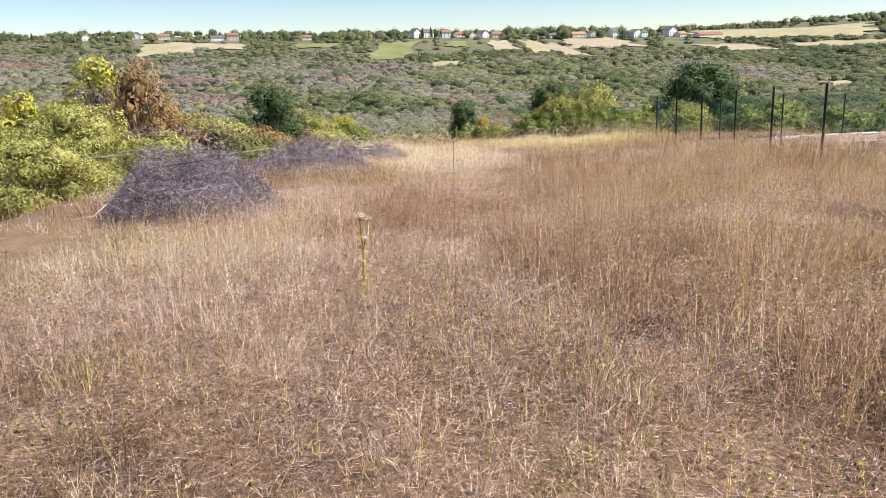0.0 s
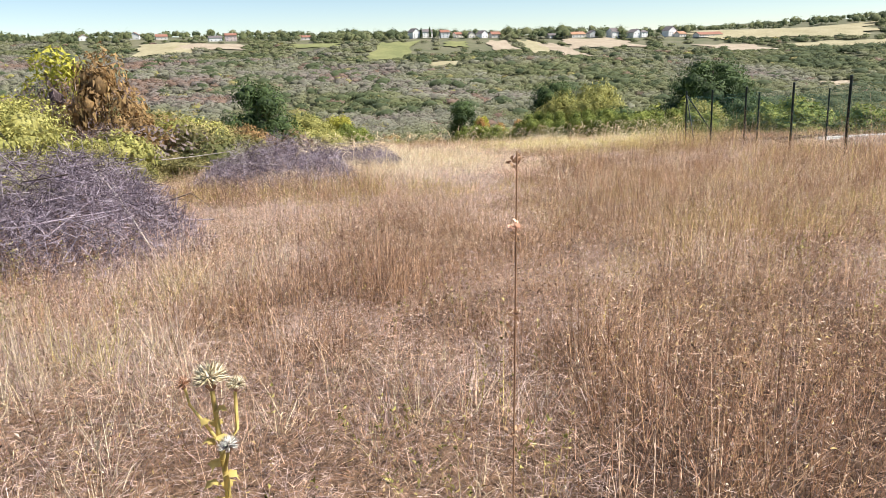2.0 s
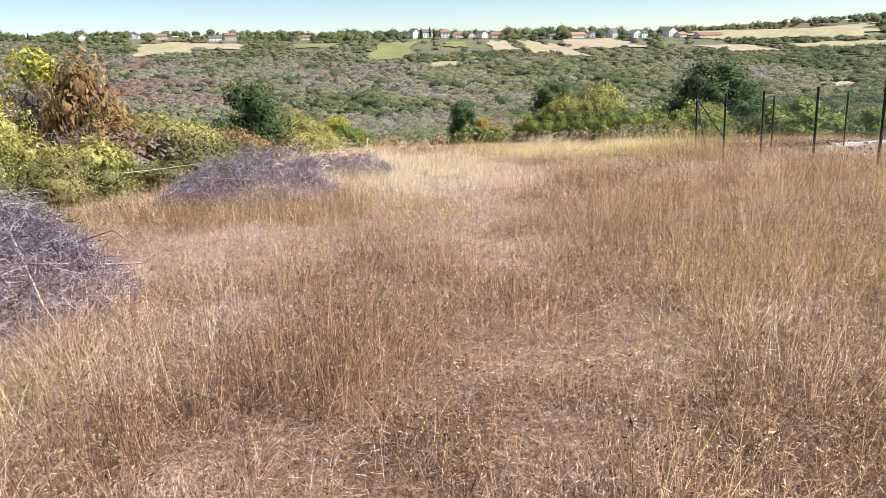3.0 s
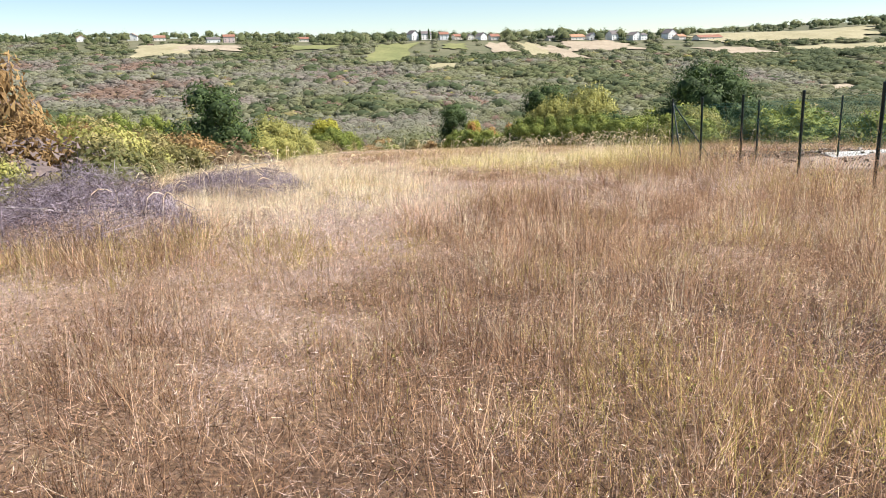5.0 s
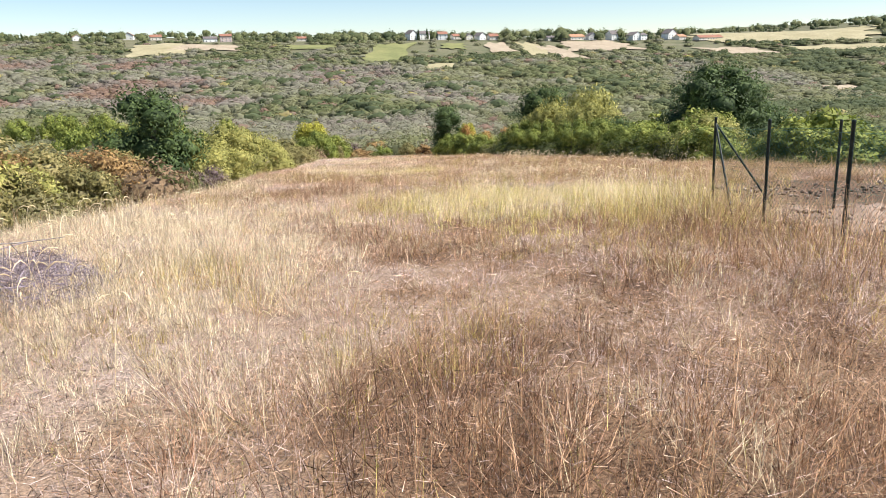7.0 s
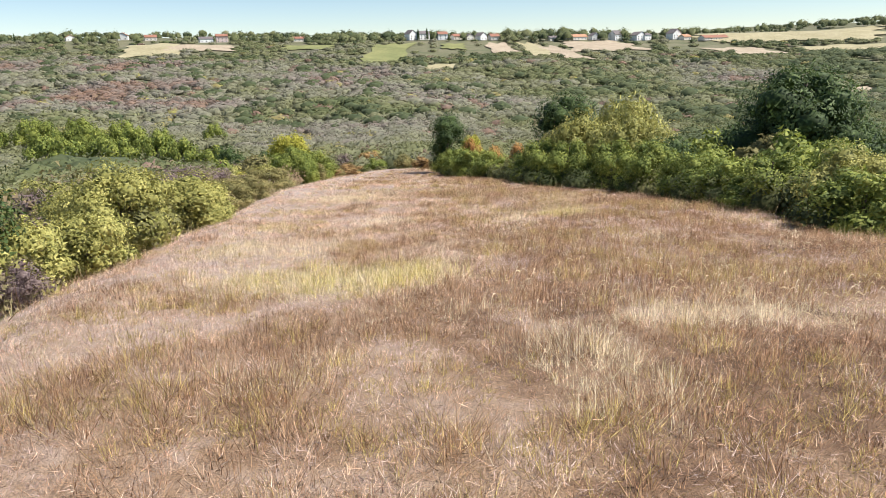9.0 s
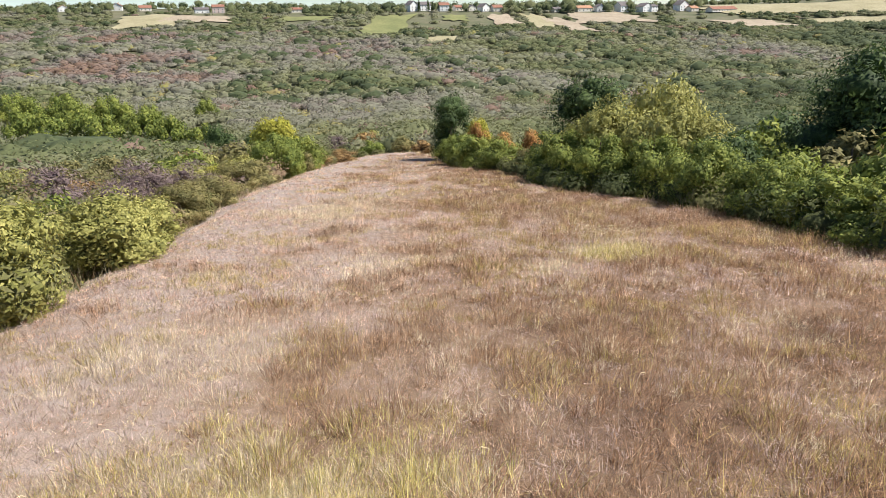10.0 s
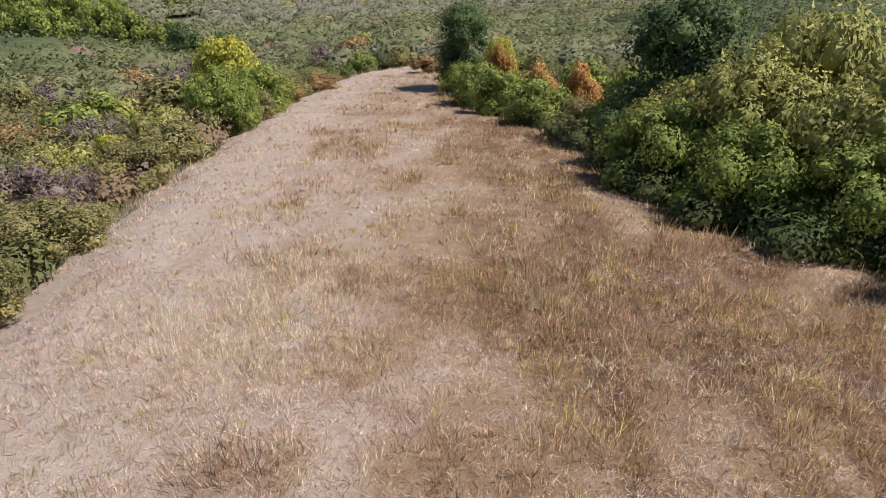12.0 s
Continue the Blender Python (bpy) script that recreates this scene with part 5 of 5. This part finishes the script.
# ---- single plants in the grass ----
def thistle(x, y, tall):
    rng = np.random.default_rng(5)
    root = thing("thistle", "yellow-green thistle with straw-coloured opened heads", "thistle", at=Matrix.Translation((x, y, float(ground_z(x, y)) - 0.02)))
    v, f = tube_arrays([[((0, 0, 0), 0.009), ((0.01, 0.0, tall * 0.5), 0.007), ((0.0, 0.01, tall * 0.93), 0.005)], [((0.006, 0, tall * 0.62), 0.005), ((0.05, 0.0, tall * 0.74), 0.004), ((0.055, 0.0, tall * 0.90), 0.004)], [((0.008, 0, tall * 0.55), 0.005), ((0.03, -0.02, tall * 0.66), 0.004)], [((0.0, 0, tall * 0.7), 0.004), ((-0.05, 0.0, tall * 0.85), 0.003), ((-0.06, 0.01, tall * 0.92), 0.003)]], 6)
    under("stem", raw_mesh("stem", v, f, GREENISH), root)
    for i in range(22):
        z = tall * (0.06 + 0.78 * i / 22)
        a = i * 2.4
        ln = 0.06 * (1 - 0.5 * i / 22)
        o, s = np.array([math.cos(a), math.sin(a), 0]), np.array([-math.sin(a), math.cos(a), 0])
        pts = []
        for k in range(6):
            u = k / 5
            w = 0.016 * math.sin(math.pi * min(1, u + 0.12)) * (1.25 if k % 2 else 0.6)
            c = o * (0.005 + ln * u) + np.array([0, 0, z + 0.05 * u - 0.06 * u * u])
            pts += [c - s * w + (0, 0, 0.006), c + s * w + (0, 0, 0.006)]
        faces = [(2 * k, 2 * k + 1, 2 * k + 3, 2 * k + 2) for k in range(5)]
        under("leaf", raw_mesh("leaf", pts, faces, GREENISH), root)
    for (hx, hy, hz, r, mat, nm) in ((0, 0.01, tall * 0.95, 0.037, HEAD, "straw-coloured opened head"), (0.058, 0, tall * 0.93, 0.020, HEAD, "small straw-coloured head"), (-0.062, 0.01, tall * 0.93, 0.018, STRAW, "small brown head"), (0.032, -0.022, tall * 0.69, 0.022, FLUFF, "white downy head")):
        n = 260
        d = rng.normal(size=(n, 3))
        d[:, 2] = np.abs(d[:, 2]) * 1.1 - 0.15
        d /= np.linalg.norm(d, axis=1, keepdims=True)
        v, f = sliver_arrays(rng, np.array([hx, hy, hz]) + d * r * 0.55, d, np.full(n, r * 1.3), np.full(n, r * 0.16))
        under("flower_head", raw_mesh("flower_head", v, f, mat, None, np.tile((0.0, 0.0, 1.0), (len(v), 1))), root, nm)
        v, f = tube_arrays([[((hx, hy, hz - r * 0.75), r * 0.15), ((hx, hy, hz - r * 0.4), r * 0.38), ((hx, hy, hz), r * 0.3), ((hx, hy, hz + r * 0.1), r * 0.1)]], 8)
        under("calyx", raw_mesh("calyx", v, f, RUST), root, "brown scaly calyx")


thistle(-0.57, 4.54, 0.575)


def dry_stalk(x, y, tall, lean, seed, mat, leaves, label):
    rng = np.random.default_rng(seed)
    root = thing("dry_stalk", label, "plant stalk", "tall dry stalks", at=Matrix.Translation((x, y, float(ground_z(x, y)) - 0.02)))
    top = np.array([lean[0], lean[1], tall])
    v, f = tube_arrays([[((0, 0, 0), 0.0017 * tall), (top * (0.45, 0.45, 0.5), 0.0015 * tall), (top * 0.8, 0.0014 * tall), (top, 0.0012 * tall)]], 5)
    under("stem", raw_mesh("stem", v, f, mat), root)
    for i in range(leaves):
        u = rng.uniform(0.45, 1.0) if i % 2 else (0.90, 0.985)[i // 2 % 2]
        a = rng.uniform(0, 6.283)
        c = top * u + np.array([math.cos(a), math.sin(a), 0.2]) * 0.006
        spots = c + rng.normal(size=(8, 3)) * 0.0045
        v, f = leaf_arrays(rng, spots, 0.006, 0.0, 1.6)
        under("withered_leaf", raw_mesh("withered_leaf", v, f, mat if i % 4 else STRAW), root)


dry_stalk(0.055, 4.11, 1.09, (0.01, 0.0), 70, RUST, 12, "brown dry stalk with withered leaves in the field")
for i, (x, y, h) in enumerate(((0.95, 11.2, 0.6), (3.9, 11.6, 0.6), (4.9, 14.8, 0.65), (-1.3, 11.2, 0.6), (3.2, 17.2, 0.7), (5.6, 19.6, 0.75))):
    dry_stalk(x, y, h, (0.12 * math.sin(i * 2.1), 0.1 * math.cos(i * 1.3)), 71 + i, RUST if i % 3 == 0 else PALE, 6, "thin dry grass stalk rising above the field")
fallen = thing("fallen_stick", "pale dry stick lying in the grass", "stick", at=Matrix.Translation((0.58, 4.16, float(ground_z(0.58, 4.16)) + 0.09)))
v, f = tube_arrays([[((-0.24, -0.22, -0.03), 0.0035), ((-0.08, -0.06, 0.0), 0.003), ((0.1, 0.06, 0.02), 0.003), ((0.26, 0.2, 0.05), 0.002)]], 5)
under("stick", raw_mesh("stick", v, f, PALE_WOOD), fallen)

# ---- the grass ----
def spread(rng, x0, x1, y0, y1, per_m2):
    n = int((x1 - x0) * (y1 - y0) * per_m2)
    x, y = rng.uniform(x0, x1, n), rng.uniform(y0, y1, n)
    return x, y


# stretches of the field: extent, tufts to the square metre, stems, width of a stem, bends
ZONES = [(-3.6, 4.2, 0.8, 8, 92, 22, 0.0021, 2), (-5.0, 6.5, 8, 13, 60, 24, 0.0028, 1), (-7.5, -5.0, 3, 30, 12, 20, 0.006, 1), (5.0, 8.6, 4, 13, 30, 22, 0.0046, 1), (-7.5, 8.6, 13, 20, 44, 22, 0.0042, 1), (-7.0, 8.6, 20, 31, 30, 22, 0.0054, 1), (8.6, 26, 6, 31, 4, 14, 0.011, 1), (-9, 18, 31, 44, 34, 20, 0.0060, 1), (-9, 18, 44, 56, 32, 20, 0.0070, 1), (-10, 18, 56, 80, 27, 20, 0.0112, 1), (-14, 16, 80, 110, 9, 18, 0.020, 1), (-15, 10, 110, 160, 2.2, 18, 0.034, 1)]


def tufts(name, label, mat, seed, share, height, mask, lean=0.6, wide=1.0, droop=0.0, loose=0.10):
    """Tufts whose stems fan out from one root."""
    rng, out = np.random.default_rng(seed), []
    for x0, x1, y0, y1, per, stems, w, bends in ZONES:
        x, y = spread(rng, x0, x1, y0, y1, per * share)
        ok = in_field(x, y, 2.6) & ~bare(x, y) & (rng.uniform(0, 1, len(x)) < mask(x, y))
        x, y = x[ok], y[ok]
        if not len(x):
            continue
        size = np.repeat(tall_at(x, y) * rng.uniform(0.65, 1.2, len(x)), stems)
        n = len(size)
        az, r = rng.uniform(0, 2 * np.pi, n), np.abs(rng.normal(0, 1, n))
        reach = loose * (1 + 0.02 * y.mean())
        px, py = np.repeat(x, stems) + np.cos(az) * r * reach * size, np.repeat(y, stems) + np.sin(az) * r * reach * size
        h = height * size * rng.uniform(0.35, 1.15, n) / (1 + 0.25 * r)
        ln = np.clip(lean * (0.25 + 0.75 * r) + rng.normal(0, 0.2, n), 0.02, 1.35)
        turn = az + rng.normal(0, 0.7, n)
        out.append(blades(rng, px, py, h, w * wide * rng.uniform(0.6, 1.4, n), 0, 0.55, bends, droop, 0.0, turn, ln))
    v, f, up = merged(out)
    tagged(new(name, raw_mesh(name, v, f, mat, None, up)), label, "grass", kind="stuff")


tufts("dry_grass", "dry pinkish straw grass covering the field", STRAW, 201, 0.40, 0.30, strawy)
tufts("brown_grass", "dead brown weeds among the dry grass", RUST, 202, 0.55, 0.36, weedy, 0.55, 1.1)
tufts("green_weeds", "yellow-green weeds among the dry grass", GREENISH, 203, 0.36, 0.36, golden, 0.5, 1.1)
tufts("pale_tall_grass", "tall pale plumed grass in drifts", PALE, 204, 0.85, 0.46, zone_pale, 0.42, 1.0, 0.04, 0.12)
tufts("pale_straw", "scattered tufts of pale straw", PALE, 208, 0.13, 0.33, lambda x, y: over(patch(x, y, 1.6, 0.7, 531) + 0.05 * over(y, 40, 60), 0.48, 0.6), 0.6)
tufts("pale_green_grass", "pale yellow-green grass in a few lush tufts", PALE_GREEN, 207, 0.8, 0.46, lush, 0.45, 1.1, 0.05)
tufts("grey_grass", "pale grey-pink thin grass on the slope", GREYGRASS, 205, 0.38, 0.24, pinkish, 0.75)


def litter(name, label, mat, seed, spots, share, rise, where):
    """Thin broken stems that lie every way."""
    rng, out = np.random.default_rng(seed), []
    for x0, x1, y0, y1, per, w, ln in spots:
        x, y = spread(rng, x0, x1, y0, y1, per * share)
        ok = in_field(x, y, 1.5) & ~bare(x, y) & (rng.uniform(0, 1, len(x)) < where(x, y))
        x, y = x[ok], y[ok]
        n = len(x)
        way = rng.normal(size=(n, 3)) * (1, 1, 0.25 + 0.6 * rise)
        way /= np.linalg.norm(way, axis=1, keepdims=True)
        side = np.cross(way, rng.normal(size=(n, 3)) * (0.5, 0.5, 1))
        side /= np.linalg.norm(side, axis=1, keepdims=True)
        long, half = (ln * rng.uniform(0.4, 1.4, n))[:, None], (w * rng.uniform(0.5, 1.3, n))[:, None]
        cen = np.stack([x, y, ground_z(x, y) + 0.015 + rise * tall_at(x, y) * rng.uniform(0.0, 1.0, n) ** 1.3], 1)
        nv = np.stack([cen - way * long / 2 - side * half / 2, cen - way * long / 2 + side * half / 2, cen + way * long / 2], 1).reshape(-1, 3)
        nn = rng.normal(size=(n, 3)) * 0.5 + (0, 0, 1)
        out.append((nv, np.arange(3 * n).reshape(-1, 3), np.repeat(nn / np.linalg.norm(nn, axis=1, keepdims=True), 3, 0)))
    v, f, up = merged(out)
    tagged(new(name, raw_mesh(name, v, f, mat, None, up)), label, "grass", kind="stuff")


LYING = [(-3.2, 3.6, 0.8, 7.5, 9500, 0.0018, 0.05), (-4.0, 6.0, 7.5, 14, 3600, 0.0024, 0.065), (-7, 8.5, 14, 20, 1100, 0.004, 0.11), (-7, 8.6, 20, 31, 450, 0.0055, 0.14), (-9, 17, 31, 56, 240, 0.0065, 0.14), (-10, 17, 56, 80, 190, 0.010, 0.18)]
litter("straw_litter", "flattened grey-pink straw lying on the ground", GREYGRASS, 206, LYING, 0.42, 0.12, lambda x, y: 0.35 + 0.65 * pinkish(x, y))
litter("weed_tangle", "tangled thin dry stems between the grass", STRAW, 251, LYING, 0.34, 0.24, lambda x, y: 0.35 + 0.65 * strawy(x, y))
# kept low and coloured dark, so these stems act as shade under the grass
litter("brown_tangle", "low tangled brown weed stems, coloured dark as shade between the grass", SHADEWEED, 252, LYING, 0.36, 0.16, lambda x, y: 0.2 * (y < 20) + 0.8 * weedy(x, y) * (1 - 0.6 * step01((y - 20) / 10)))


def husk_stalks(name, label, mat, stem_mat, seed, spots, where, height, husk, plump=0.42):
    """Single upright stalks with small husks or leaves set along them; the stems and the husks are two meshes."""
    rng, stems, husks = np.random.default_rng(seed), [], []
    for x0, x1, y0, y1, per, each, w in spots:
        x, y = spread(rng, x0, x1, y0, y1, per)
        ok = in_field(x, y, 0.5) & ~bare(x, y) & (rng.uniform(0, 1, len(x)) < where(x, y))
        x, y = x[ok], y[ok]
        n = len(x)
        if not n:
            continue
        h = height * tall_at(x, y) * rng.uniform(0.5, 1.25, n)
        az, ln = rng.uniform(0, 6.283, n), np.abs(rng.normal(0, 0.35, n))
        stems.append(blades(rng, x, y, h, w, 0, 0.0, 1, 0.0, 0.0, az, ln))
        u = rng.uniform(0.25, 1.03, (n, each))
        out = (h * np.sin(ln))[:, None] * u
        cen = np.stack([x[:, None] + np.cos(az)[:, None] * out, y[:, None] + np.sin(az)[:, None] * out, (ground_z(x, y))[:, None] + (h * np.cos(ln))[:, None] * u], -1).reshape(-1, 3)
        m = len(cen)
        s = husk * rng.uniform(0.55, 1.4, m)
        b = rng.uniform(0, 6.283, m)
        away = np.stack([np.cos(b), np.sin(b), rng.uniform(-0.2, 1.6, m)], 1)
        away /= np.linalg.norm(away, axis=1, keepdims=True)
        side = np.cross(away, rng.normal(size=(m, 3)))
        side /= np.linalg.norm(side, axis=1, keepdims=True)
        mid, tip = cen + away * (s * 0.55)[:, None], cen + away * (s * 1.15)[:, None]
        hv = np.stack([cen, mid + side * (s * plump * 0.8)[:, None], tip], 1)
        nn = rng.normal(size=(m, 3)) * 0.5 + (0, 0, 1)
        husks.append((hv.reshape(-1, 3), np.arange(3 * m).reshape(-1, 3), np.repeat(nn / np.linalg.norm(nn, axis=1, keepdims=True), 3, 0)))
    v, f, up = merged(stems)
    tagged(new(name, raw_mesh(name, v, f, stem_mat, None, up)), label, "weeds", kind="stuff")
    v, f, up = merged(husks)
    tagged(new(name + "_husks", raw_mesh(name, v, f, mat, None, up)), "small dry husks on " + label, "weeds", kind="stuff")


husk_stalks("brown_stalks", "thin brown weed stalks", LEAFLET, RUST, 221, [(-3.2, 3.6, 0.9, 7.5, 240, 10, 0.0026), (-2.5, 6.0, 7.5, 14, 120, 8, 0.003), (-5, 8.4, 14, 22, 26, 6, 0.005)], lambda x, y: 0.25 + 0.75 * weedy(x, y), 0.36, 0.0125)
husk_stalks("straw_stalks", "thin pale grass stalks", LEAFLET, STRAW, 222, [(-3.2, 3.6, 0.9, 7.5, 130, 8, 0.0024), (-2.5, 6.0, 7.5, 14, 70, 7, 0.003), (-5, 8.4, 14, 24, 14, 5, 0.005)], strawy, 0.44, 0.013, 0.3)
husk_stalks("leafy_forbs", "small yellow-green leafy weeds", FORB, GREENISH, 223, [(-4.0, 4.6, 0.9, 8, 70, 14, 0.003), (-5, 6.4, 8, 13, 30, 11, 0.0036), (-6, 8.4, 13, 24, 10, 8, 0.005)], lambda x, y: over(patch(x, y, 1.2, 0.35, 541) + 0.04 * over(x, 0, 3), 0.54, 0.66), 0.32, 0.013, 0.6)


def plumes(name, label, seed, spots):
    """Arched pale seed heads above the tall grass."""
    rng, paths = np.random.default_rng(seed), []
    for cx, cy, rx, ry, n, tall in spots:
        for _ in range(n):
            x, y = rng.normal(cx, rx), rng.normal(cy, ry)
            a, h = rng.normal(0.2, 1.0), tall * rng.uniform(0.75, 1.15)
            o = np.array([math.cos(a), math.sin(a), 0])
            z = float(ground_z(x, y))
            p0, d = np.array([x, y, z]), o * h * rng.uniform(0.1, 0.3)
            arc = rng.uniform(0.07, 0.16)
            paths.append([(p0, 0.0018), (p0 + d * 0.6 + (0, 0, h * 0.7), 0.0015), (p0 + d + (0, 0, h * 0.92), 0.003), (p0 + d + o * arc * 0.5 + (0, 0, h), 0.006), (p0 + d + o * arc + (0, 0, h * 0.98), 0.005), (p0 + d + o * arc * 1.4 + (0, 0, h * 0.92), 0.001)])
    v, f = tube_arrays(paths, 4)
    tagged(new(name, raw_mesh(name, v, f, PALE)), label, "grass", kind="stuff")


plumes("grass_plumes", "arched pale seed heads of tall grass", 211, [(-1.0, 18.5, 1.2, 1.8, 70, 0.70), (-2.8, 22.5, 1.2, 1.6, 50, 0.70), (3.5, 27.5, 2.6, 1.6, 120, 0.75), (7.0, 28.5, 1.4, 1.0, 60, 0.75), (0.0, 46.0, 2.0, 2.0, 50, 0.8), (8.8, 63.6, 0.9, 0.9, 200, 0.9), (6.8, 41.5, 2.2, 1.6, 60, 0.8), (-2.6, 52.0, 1.8, 1.4, 60, 0.75), (9.5, 47.5, 3.0, 1.6, 50, 0.75), (8.6, 41.0, 1.8, 0.8, 60, 0.75)])

# rough growth under the shrubs and beside the plot
rng, out = np.random.default_rng(231), []
for y0, y1, per, w in ((2, 40, 26, 0.02), (40, 90, 16, 0.03), (90, 160, 9, 0.05)):
    for side in (-1, 1):
        n = int(per * (y1 - y0) * (9 if side < 0 else 14))
        y = rng.uniform(y0, y1, n)
        x = left_edge(y) - rng.uniform(1.8, 9, n) if side < 0 else right_edge(y) + rng.uniform(0.5, 24, n)
        out.append(blades(rng, x, y, rng.uniform(0.3, 1.0, n), w * rng.uniform(0.6, 1.4, n), 0.4, 0.5, 1))
v, f, up = merged(out)
tagged(new("scrub_growth", raw_mesh("scrub_growth", v, f, SCRUB, None, up)), "rough dry growth between the shrubs", "scrub", kind="stuff")
